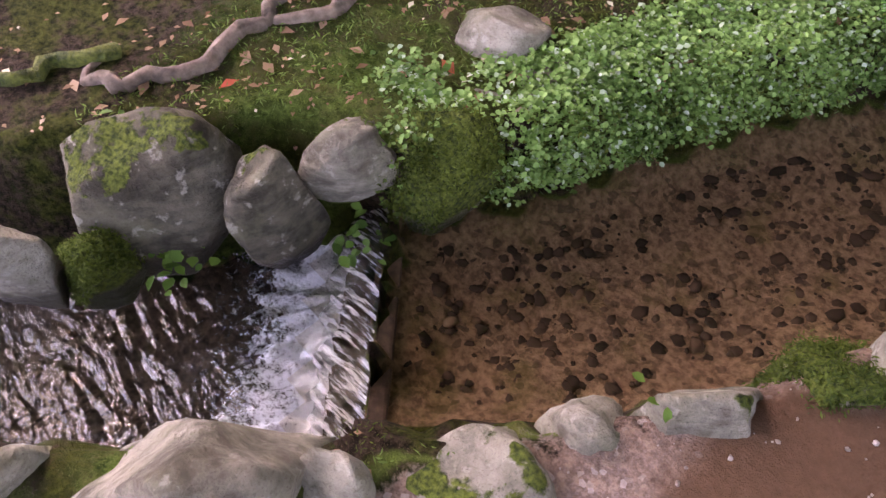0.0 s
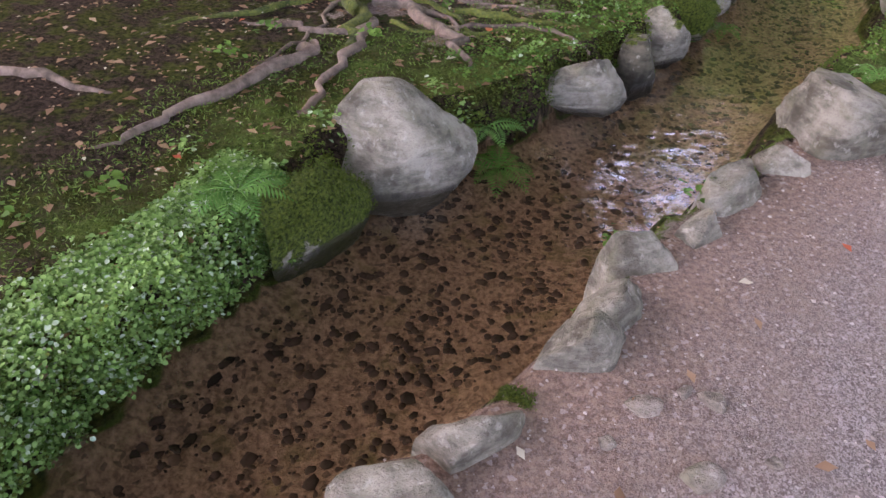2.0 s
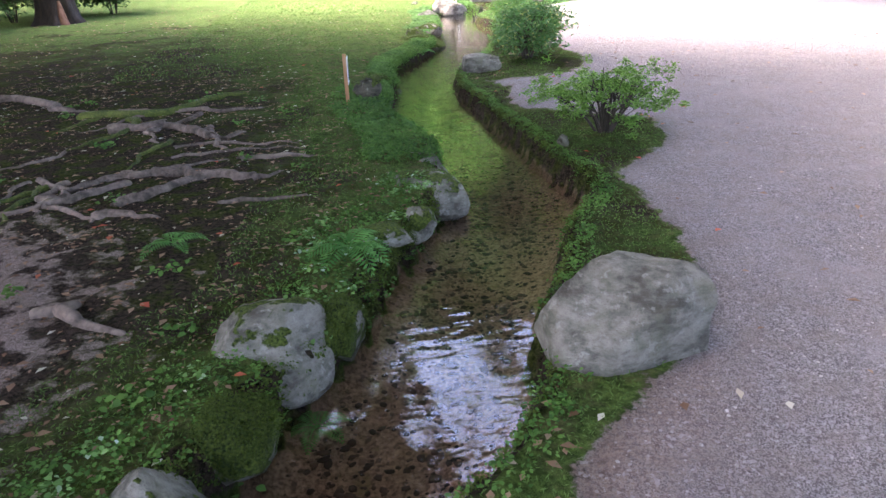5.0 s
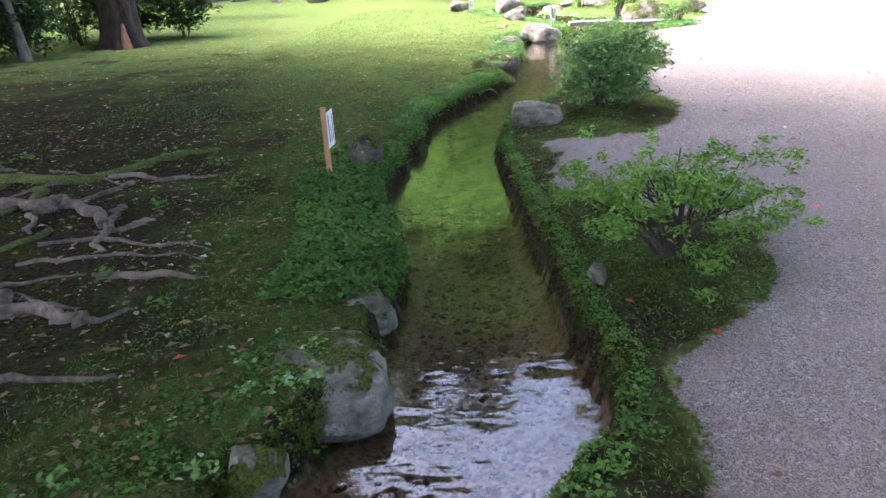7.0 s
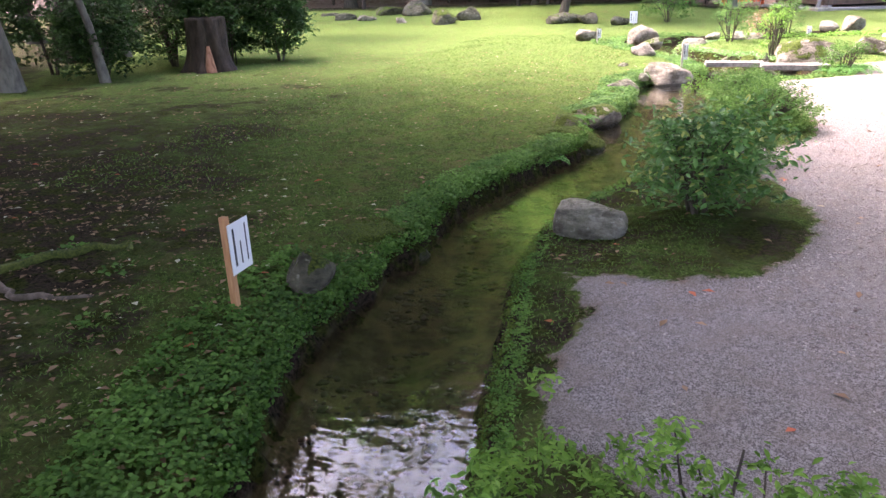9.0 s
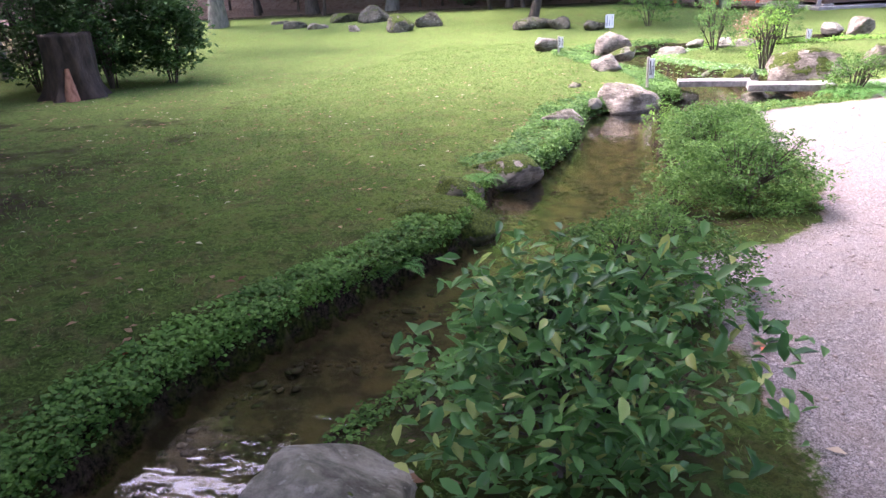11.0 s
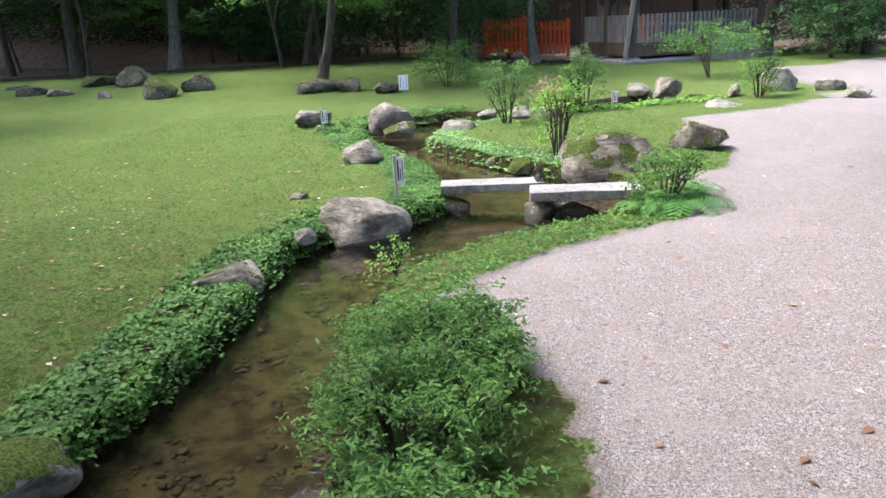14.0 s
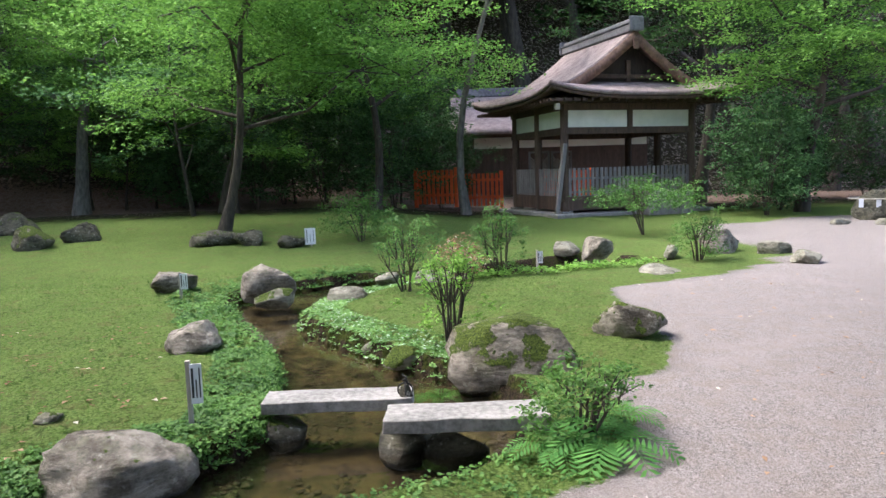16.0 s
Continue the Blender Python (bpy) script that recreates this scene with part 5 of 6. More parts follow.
def pebble_bed(name, places, rng, lo, hi, mat, label, flat=0.45):
    t = (1 + 5 ** 0.5) / 2
    ico = np.array([(-1, t, 0), (1, t, 0), (-1, -t, 0), (1, -t, 0), (0, -1, t), (0, 1, t), (0, -1, -t), (0, 1, -t), (t, 0, -1), (t, 0, 1), (-t, 0, -1), (-t, 0, 1)]) / 1.9
    tri = np.array([(0, 11, 5), (0, 5, 1), (0, 1, 7), (0, 7, 10), (0, 10, 11), (1, 5, 9), (5, 11, 4), (11, 10, 2), (10, 7, 6), (7, 1, 8), (3, 9, 4), (3, 4, 2), (3, 2, 6), (3, 6, 8), (3, 8, 9), (4, 9, 5), (2, 4, 11), (6, 2, 10), (8, 6, 7), (9, 8, 1)])
    n = len(places)
    s = rng.uniform(0, 1, n) ** 2 * (hi - lo) + lo
    a = rng.uniform(0, math.pi, n)
    v = ico[None] * (1 + 0.18 * rng.normal(size=(n, 12, 1)))
    v = v * np.stack([s * rng.uniform(0.8, 1.5, n), s, s * flat], 1)[:, None]
    c, d = np.cos(a)[:, None], np.sin(a)[:, None]
    v = np.stack([v[..., 0] * c - v[..., 1] * d, v[..., 0] * d + v[..., 1] * c, v[..., 2]], -1) + places[:, None]
    f = (tri[None] + 12 * np.arange(n)[:, None, None]).reshape(-1, 3)
    return tagged(new(name, smooth(mesh_from(name, v.reshape(-1, 3), f, [mat]))), label, "pebbles", kind="stuff")


rng = np.random.default_rng(11)
pebble_bed("pebbles", scatter(rng, 5600, (-4.2, -2.4), (1.2, 7.0), lambda q, g: (g[4] < -0.1) & (ripple(q, 0.9, first=5) > -0.8)), rng, 0.005, 0.023, PEBBLE, "dark and brown pebbles on the stream bed", 0.3)
SILT = leaf_material("bed_debris", (0.025, 0.02, 0.013), (0.10, 0.085, 0.05), 0.7)
pebble_bed("pebbles", scatter(rng, 3600, (-0.4, 6.5), (4.6, 20.5), lambda q, g: (g[4] < -0.1) & (ripple(q, 1.1, first=6) > 0.0)), rng, 0.008, 0.032, SILT, "dark debris and pebbles on the silty bed", 0.25)
GRITSTONE = leaf_material("grit_stones", (0.16, 0.125, 0.11), (0.50, 0.45, 0.41), 0.8)
pebble_bed("loose_grit", scatter(rng, 9000, (-3.6, -2.8), (4.5, 9.0), lambda q, g: (g[1] > 0.6) & (g[4] > 0.05) & (rng.uniform(0, 1, len(q)) < np.exp(-((q[:, 1] + 1) / 6) ** 2))), rng, 0.002, 0.008, GRITSTONE, "loose grains and chips on the path", 0.6)


pebble_bed("loose_grit", scatter(rng, 14000, (1.8, 7.0), (7.0, 16.0), lambda q, g: (g[1] > 0.6) & (rng.uniform(0, 1, len(q)) < np.exp(-((q[:, 1] - 8) / 5) ** 2))), rng, 0.003, 0.010, GRITSTONE, "coarse loose gravel on the path", 0.6)


def ground_leaves(name, places, size, mat, label, up=0.97, lift=0.008, width=0.55, category="fallen leaves"):
    c = places + (0, 0, lift)
    v, f = leaves(rng, c, np.full(len(c), size), width, 0.12, up)
    return tagged(new(name, mesh_from(name, v, f, [mat])), label, category, kind="stuff")


wild = lambda q, g: (g[4] > 0.06) & (g[5] > 0.06) & (g[1] < 0.4)
ground_leaves("fallen_leaves", scatter(rng, 2300, (-5.2, -2.6), (0.5, 9.0), lambda q, g: wild(q, g) & (q[:, 0] < -0.1 + 0.0 * q[:, 1])), 0.048, LITTER, "withered brown leaves strewn on the moss")
ground_leaves("leaf_litter", scatter(rng, 9000, (-5.2, -2.6), (-0.1, 10.0), lambda q, g: wild(q, g) & (g[2] > 0.3) & (ripple(q, 1.3, first=4) > -0.1)), 0.02, LITTER, "crumbled dry litter on the bare soil")
ground_leaves("fallen_leaves", scatter(rng, 1700, (-7.0, 8.0), (2.0, 20.0), lambda q, g: wild(q, g) & (ripple(q, 3.0) > -0.3)), 0.05, LITTER, "pale withered leaves strewn on the lawn")
ground_leaves("fallen_leaves", scatter(rng, 800, (-3.0, -2.6), (9.0, 24.0), lambda q, g: g[1] > 0.7), 0.048, LITTER, "withered leaves strewn on the path", 0.8)
ground_leaves("red_leaves", scatter(rng, 60, (-5.0, -2.6), (4.0, 10.0), lambda q, g: (g[4] > 0.1) & (q[:, 0] < 0.25 * q[:, 1] + 1.0)), 0.06, REDLEAF, "a few fallen red and orange leaves")


def bank_strip(line, y0, y1, n, lo, hi, side):
    """Random places beside a bank line, between lo and hi metres outside the water."""
    p = rounded(line, 2)
    seg = p[1:] - p[:-1]
    L = np.hypot(*seg.T) * ((p[:-1, 1] > y0) & (p[:-1, 1] < y1))
    k = rng.choice(len(seg), n, p=L / L.sum())
    t = rng.uniform(0, 1, n)
    nor = np.stack([-seg[k, 1], seg[k, 0]], 1) / np.hypot(*seg[k].T)[:, None] * side
    return p[k] + seg[k] * t[:, None] + nor * rng.uniform(lo, hi, n)[:, None] ** 1.0


def low_growth(name, q, per, size, rise, mat, label, up=0.6, width=0.75, category="ground cover", gap=-0.2):
    g = ground_at(q)
    ok = (g[1] < 0.6) & (g[4] > -0.09) & (ripple(q, 0.55, first=8) + 0.35 * rng.normal(size=len(q)) > gap)
    q, z = q[ok], np.maximum(g[0][ok], W_HIGH + 0.02)
    c = np.concatenate([q, z[:, None]], 1)
    c = np.repeat(c, per, 0) + rng.normal(size=(len(c) * per, 3)) * (size * 0.9, size * 0.9, rise * 0.3) + (0, 0, rise)
    v, f = leaves(rng, c, np.full(len(c), size), width, 0.25, up, fine=True)
    return tagged(new(name, mesh_from(name, v, f, [mat])), label, category, kind="stuff")


low_growth("ground_cover", bank_strip(LEFT, -1.4, -0.05, 2700, 0.0, 0.32, 1), 7, 0.016, 0.016, COVER, "dense pale green round-leaved ground cover on the bank", gap=-0.3)
seeds = bank_strip(LEFT, -1.7, 4.4, 46, 0.0, 0.5, 1)
low_growth("weed_clumps", np.repeat(seeds, 9, 0) + rng.normal(size=(46 * 9, 2)) * 0.02, 3, 0.024, 0.03, COVER, "small bright green weeds growing on the bank", gap=-9.0, category="weeds")
seeds = rng.uniform((-5.2, -2.4), (-1.2, 8.0), (60, 2))
low_growth("weed_clumps", np.repeat(seeds, 7, 0) + rng.normal(size=(60 * 7, 2)) * 0.03, 3, 0.035, 0.03, WEED, "small green weeds scattered on the moss", gap=-9.0, category="weeds")
seeds = bank_strip(LEFT, -1.75, -0.05, 70, 0.0, 0.32, 1)
low_growth("weed_clumps", np.repeat(seeds, 14, 0) + rng.normal(size=(70 * 14, 2)) * 0.03, 4, 0.017, 0.03, COVER, "taller bright tufts in the ground cover", gap=-9.0, category="weeds")
low_growth("ground_cover", bank_strip(LEFT, 0.6, 4.5, 1300, -0.03, 0.45, 1), 5, 0.018, 0.02, WEED, "small green weeds on the mossy bank")
low_growth("ground_cover", bank_strip(LEFT, 4.9, 7.9, 2800, 0.03, 0.6, 1), 6, 0.024, 0.03, WEED, "dense dark green weeds on the bank")
low_growth("ground_cover", bank_strip(LEFT, 8.4, 11.6, 2400, 0.03, 0.35, 1), 6, 0.024, 0.022, WEED, "dense green weeds along the water")
low_growth("ground_cover", bank_strip(LEFT, 12.5, 18.8, 4200, -0.03, 0.5, 1), 7, 0.028, 0.02, AZALEA, "fresh green ground cover along the water")
low_growth("ground_cover", bank_strip(LEFT, 18.8, 23.4, 1600, -0.05, 0.7, 1), 6, 0.038, 0.03, AZALEA, "fresh green ground cover along the water")
low_growth("ground_cover", bank_strip(RIGHT, 1.5, 4.2, 500, 0.0, 0.2, -1), 6, 0.018, 0.02, WEED, "small weeds along the path's edge")
low_growth("ground_cover", bank_strip(RIGHT, 3.6, 8.3, 1500, 0.05, 0.16, -1), 5, 0.014, 0.008, WEED, "low green moss and weeds on the steep bank", gap=-0.35)
low_growth("ground_cover", bank_strip(RIGHT, 8.3, 13.5, 1500, 0.03, 0.18, -1), 5, 0.02, 0.01, WEED, "low green weeds on the bank below the bushes", gap=-0.1)
low_growth("ground_cover", bank_strip(RIGHT, 14.2, 16.3, 900, 0.03, 0.8, -1), 5, 0.026, 0.014, AZALEA, "fresh green weeds along the path's edge", gap=-0.05)
low_growth("ground_cover", bank_strip(RIGHT, 18.0, 22.4, 2000, -0.03, 0.5, -1), 6, 0.03, 0.014, COVER, "pale green ground cover on the islet")
low_growth("ground_cover", bank_strip(RIGHT, 22.4, 23.5, 500, -0.03, 0.6, -1), 6, 0.05, 0.07, YOUNG, "fresh green weeds at the far water")
def hanging_growth(line, side, y0, y1, n, per, size, mat, label, reach=0.9, gap=-0.6):
    """Small leaves down the steep face of a bank, from its brow towards the water."""
    q = bank_strip(line, y0, y1, n, 0.04, 0.12, side)
    brow = q + 0.0
    down = rng.uniform(0, 1, n) ** 1.3 * reach
    want = 0.09 * np.interp(1 - down, (0, 0.36, 0.54, 0.76, 1.0), (0.0, 0.2, 0.32, 0.52, 1.0))
    for _ in range(3):
        ds = ground_at(q)[4]
        e = np.stack([ground_at(q + (0.01, 0))[4] - ds, ground_at(q + (0, 0.01))[4] - ds], 1) / 0.01
        e /= np.linalg.norm(e, axis=1, keepdims=True) + 1e-6
        q = q + e * (want - 0.015 - ds).clip(-0.08, 0.08)[:, None]
    z = W_HIGH + 0.01 + (np.maximum(heights(brow), -0.05) - W_HIGH) * (1 - down)
    ok = (ripple(brow, 0.5, first=8) + 0.35 * rng.normal(size=n) > gap) & (np.hypot(*(q - brow).T) < 0.2)
    c = np.repeat(np.concatenate([q, z[:, None]], 1)[ok], per, 0)
    c = c + rng.normal(size=c.shape) * size * 0.8
    v, f = leaves(rng, c, np.full(len(c), size), 0.75, 0.3, 0.35, fine=True)
    return tagged(new("bank_growth", mesh_from("bank_growth", v, f, [mat])), label, "ground cover", kind="stuff")


hanging_growth(LEFT, 1, -1.5, -0.1, 1500, 7, 0.017, COVER, "pale green round leaves hanging over the bank")
hanging_growth(LEFT, 1, -1.78, 0.6, 1500, 6, 0.012, MOSSLEAF, "moss hanging down the bank beside the weir", 0.9)
hanging_growth(LEFT, 1, 0.6, 4.6, 2600, 6, 0.012, MOSSLEAF, "moss hanging down the bank", 0.7)
hanging_growth(LEFT, 1, 4.9, 8.2, 1500, 5, 0.020, WEED, "dark green weeds hanging over the bank", 0.4)
hanging_growth(LEFT, 1, 8.2, 12.3, 1800, 5, 0.020, WEED, "green weeds hanging over the bank", 0.35)
hanging_growth(LEFT, 1, 12.5, 18.8, 1800, 6, 0.026, AZALEA, "fresh green leaves hanging over the bank", 0.6)
hanging_growth(RIGHT, -1, 1.2, 8.6, 2200, 5, 0.011, MOSSLEAF, "moss hanging down the steep bank", 0.22)
# moss and short grass as standing blades
def turf(n, lo, hi, size, mat, label, keep):
    p = scatter(rng, n, lo, hi, keep)
    v, f = leaves(rng, p + (0, 0, size * 0.35), np.full(len(p), size), 0.22, 0.1, 0.05)
    return tagged(new("turf", mesh_from("turf", v, f, [mat])), label, "turf", kind="stuff")


turf(26000, (-4.8, -2.6), (1.9, 9.0), 0.022, GRASS, "short moss and grass blades on the banks", lambda q, g: wild(q, g) & (g[4] < 1.1) & (g[2] < 0.75))
turf(16000, (-5.0, -2.6), (-1.2, 3.0), 0.014, MOSSLEAF, "fine short moss on the shaded bank", lambda q, g: wild(q, g) & (g[4] < 0.8) & (ripple(q, 0.8, first=12) > -0.5))
turf(32000, (-4.5, 9.0), (6.0, 24.0), 0.034, GRASS, "short blades of the lawn", lambda q, g: wild(q, g) & (q[:, 0] > -4.5 + 0.1 * q[:, 1]))


# ---- ferns ----
for x, y, s, n, sd in ((-3.46, -0.2, 0.16, 9, 1), (-2.55, 0.56, 0.17, 8, 2), (-0.98, 3.42, 0.24, 9, 3), (-1.2, 2.28, 0.13, 6, 4), (-1.92, 3.72, 0.16, 6, 5), (-0.75, 1.2, 0.13, 7, 6), (-2.62, 0.72, 0.15, 7, 7),
                       (0.82, 12.4, 0.17, 8, 8), (0.6, 10.8, 0.15, 8, 9), (4.72, 16.12, 0.36, 11, 10), (4.45, 16.15, 0.28, 9, 11), (3.95, 17.9, 0.22, 8, 12), (4.9, 16.45, 0.26, 8, 13), (-2.9, 1.9, 0.13, 6, 14)):
    fern(x, y, s * 1.35, n, sd, height(x, y) + 0.03)


# ---- roots, a log ----
def root(points, r, mat, label="knotted tree root on the ground", name="tree_root", lift=0.75):
    p = rounded(points, 2)
    z = heights(p)
    n = len(p)
    path = []
    for i in range(n):
        u = i / (n - 1)
        q = Vector((p[i][0] * 9, p[i][1] * 9, 0))
        path.append((np.array([p[i][0] + noise.noise(q) * r * 2.2, p[i][1] + noise.noise(q + Vector((5, 5, 5))) * r * 2.2, z[i] + r * lift * math.sin(math.pi * min(1, 0.12 + u * 0.8)) - r * 0.45]), r * (1.0 - 0.7 * u) * (1 + 0.45 * noise.noise(q * 0.6))))
    return tagged(new(name, smooth(mesh_from(name, *tubes([path], 9), [mat]))), label, "root", "roots of the old trees")


root([(-4.73, -1.5), (-4.7, -1.72), (-4.71, -1.92), (-4.78, -2.12), (-4.86, -2.18), (-4.9, -2.1)], 0.035, ROOT)
root([(-4.6, -1.35), (-4.62, -1.56), (-4.72, -1.62)], 0.04, ROOT)
root([(-4.91, -2.05), (-4.97, -2.17), (-5.0, -2.4), (-5.2, -2.7)], 0.035, MOSS, "mossy tree root on the ground")
root([(-4.25, -0.55), (-4.36, -0.76), (-4.44, -1.0), (-4.5, -1.2)], 0.035, ROOT)
root([(-4.72, 0.5), (-4.45, 0.49), (-4.2, 0.43)], 0.03, ROOT)
root([(-3.45, 1.0), (-3.58, 0.77), (-3.71, 0.56), (-3.9, 0.26), (-4.05, 0.0)], 0.045, ROOT)
root([(-3.25, 1.4), (-3.28, 1.0), (-3.38, 0.6), (-3.36, 0.35)], 0.035, ROOT)
root([(-3.42, 2.4), (-3.38, 1.95), (-3.28, 1.63), (-3.3, 1.33), (-3.33, 0.9)], 0.07, MOSS, "thick mossy tree root", lift=0.8)
root([(-3.28, 1.7), (-3.08, 1.68), (-2.95, 1.4), (-2.8, 1.2), (-2.75, 0.97)], 0.05, ROOT)
root([(-3.1, 2.7), (-3.0, 2.35), (-2.85, 2.1), (-2.6, 2.1)], 0.06, MOSS, "thick mossy tree root", lift=0.7)
root([(-2.4, 4.5), (-2.12, 4.67), (-1.96, 5.07), (-1.65, 4.9)], 0.05, ROOT)
root([(-2.9, 6.6), (-2.54, 6.5), (-2.2, 6.45), (-1.9, 6.0), (-1.7, 6.15)], 0.06, ROOT)
root([(-2.3, 5.2), (-2.02, 5.1), (-1.78, 4.98), (-1.5, 4.82), (-1.3, 4.97)], 0.05, ROOT)
root([(-3.3, 7.3), (-2.58, 7.0), (-2.13, 7.7), (-1.74, 7.8)], 0.06, MOSS, "mossy tree root on the lawn")
root([(-2.05, 6.5), (-1.95, 6.0), (-1.85, 5.7)], 0.035, ROOT)
root([(-1.7, 5.35), (-1.4, 5.3), (-1.1, 5.33)], 0.035, ROOT)
root([(-2.5, 4.35), (-2.3, 4.3), (-2.1, 4.2)], 0.04, ROOT)
root([(-2.4, 3.1), (-2.2, 2.95), (-2.05, 2.8)], 0.05, ROOT)
root([(-4.6, 8.2), (-4.28, 8.5), (-3.72, 7.7), (-3.3, 7.6)], 0.07, ROOT)
root([(-1.75, 4.4), (-1.5, 4.4), (-1.15, 4.38)], 0.025, ROOT)
root([(-4.3, 2.0), (-3.86, 2.49), (-3.65, 2.76), (-3.4, 2.9)], 0.085, PALE_BARK, "grey fallen log on the forest floor", "log", 0.9)

rr = random.Random(9)
for k in range(34):
    near = k % 3 == 0
    cx, cy = ((-3.3, 1.9) if near else (-2.6, 6.2))
    x, y, a = cx + rr.uniform(-0.6, 0.5), cy + rr.uniform(-0.8, 1.0) * (1 if near else 1.6), rr.uniform(-2.4, 0.6)
    line = [(x, y)]
    for _ in range(rr.randint(3, 5)):
        a += rr.uniform(-0.6, 0.6)
        line.append((line[-1][0] + math.cos(a) * 0.22, line[-1][1] + math.sin(a) * 0.22))
    root(line, rr.uniform(0.015, 0.038), MOSS if rr.random() < 0.35 else ROOT)

# ---- chips and flat stones on the path's edge ----
for x, y, w, h in ((-2.15, -0.9, 0.09, 0.03), (-2.03, -1.11, 0.1, 0.03), (-1.96, -0.87, 0.08, 0.03), (-2.26, -1.03, 0.05, 0.02), (-2.03, -0.84, 0.06, 0.02), (-2.2, -1.2, 0.05, 0.02), (-1.85, -1.05, 0.05, 0.015)):
    rock(x, y, 0.0, w, w * 0.8, h, 40 * w * 100, 0, "warm", "small flat pale stone lying on the path")

# ---- shrubs of the far garden ----
grow_shrub("shrub", 3.79, 21.4, 0.45, 0.9, 0.045, 1500, AZALEA, 21, "light green young shrub on the islet", stems=8, lift=0.25)
grow_shrub("shrub", 4.12, 18.75, 0.4, 0.85, 0.045, 900, YOUNG, 22, "sparse thin-stemmed shrub beside a boulder", stems=10, lift=0.1, squash=0.5)
grow_shrub("shrub", 5.2, 22.6, 0.42, 0.95, 0.045, 1700, AZALEA, 23, "upright green shrub in the far garden", stems=8, lift=0.15)
grow_shrub("shrub", 4.6, 22.2, 0.35, 0.6, 0.045, 900, LITTER, 24, "small shrub with reddish brown leaves", stems=7, lift=0.2)
grow_shrub("shrub", 2.99, 27.9, 0.85, 1.0, 0.06, 3000, AZALEA, 25, "rounded green shrub at the lawn's edge", stems=8, lift=0.12)
grow_shrub("pruned_pine", 9.04, 27.3, 1.15, 1.15, 0.06, 4200, AZALEA, 26, "low spreading pruned pine beside the pavilion", stems=8, lift=0.5, squash=0.32)
grow_shrub("shrub", 8.34, 23.1, 0.42, 0.85, 0.045, 1800, AZALEA, 27, "green shrub among stones beside the path", stems=8, lift=0.1)
grow_shrub("shrub", 4.62, 16.3, 0.36, 0.42, 0.035, 1500, AZALEA, 28, "small bush with ferns at the bridge's end", stems=8, lift=0.1)
grow_shrub("shrub", 2.35, 15.3, 0.16, 0.32, 0.035, 260, YOUNG, 29, "small sapling on the bank", stems=4, lift=0.2)
for x, y, r, h, s in ((13.9, 31.2, 1.35, 3.3, 31), (15.3, 33.0, 1.4, 2.6, 32)):
    grow_shrub("evergreen_shrub", x, y, r, h, 0.11, 6500, HILLLEAF, s, "large rounded evergreen shrub beside the pavilion", stems=10, lift=0.06, squash=0.5)
for x, y, r, h, s in ((3.8, 37.0, 1.9, 3.9, 33), (1.4, 37.4, 1.9, 3.9, 34), (-1.0, 38.0, 1.8, 3.6, 35), (5.6, 39.5, 1.4, 3.4, 36), (-3.8, 39.5, 1.7, 2.6, 37), (-0.5, 41, 2.0, 4.4, 38), (2.6, 40.5, 2.2, 4.8, 39)):
    grow_shrub("evergreen_shrub", x, y, r, h, 0.12, 7500, HILLLEAF if s % 2 else DARKLEAF, s, "dark dense evergreen shrub under the trees", stems=10, lift=0.08, squash=0.5)
# dark leaves put the deep shade on the right into the shrubs' colour
for x, y, r, h, s in ((-9.5, 45.0, 1.9, 2.8, 46), (-6.2, 43.5, 2.2, 3.4, 48), (-17.5, 45.0, 2.2, 3.4, 49), (18.5, 38.5, 1.9, 3.0, 50), (21.5, 38.0, 2.2, 3.6, 93), (24.5, 37.0, 2.2, 3.6, 94)):
    grow_shrub("evergreen_shrub", x, y, r, h, 0.13, 6500, DARKLEAF, s, "dense evergreen shrub under the far trees", stems=10, lift=0.08, squash=0.5)
for x, y, r, h, s in ((-9.2, 16.3, 1.1, 2.4, 41), (-6.6, 18.3, 0.9, 2.0, 42), (-8.2, 18.8, 1.2, 2.6, 43), (-10.5, 13.8, 1.2, 2.4, 44), (-7.6, 15.6, 0.7, 1.4, 45), (-7.3, 17.4, 1.0, 2.2, 95), (-9.6, 15.0, 1.2, 2.6, 96), (-11.6, 17.0, 1.5, 3.0, 97), (-5.5, 18.4, 0.6, 1.5, 98), (-6.3, 17.9, 0.9, 2.4, 99)):
    grow_shrub("evergreen_shrub", x, y, r, h, 0.10, 3600, DARKLEAF, s, "dark evergreen shrub at the wood's edge", stems=9, lift=0.12, squash=0.5)

# ---- trees ----
# added out of view; its leaning crown limits the sky mirrored in the stream
tree("tree", -6.8, 9.2, 8.6, 0.26, (6.2, -1.2), 4.1, 0.24, 14500, DARKLEAF, BARK, 51, "unseen dark tree added to block the sky over the lawn and stream", first=0.5)


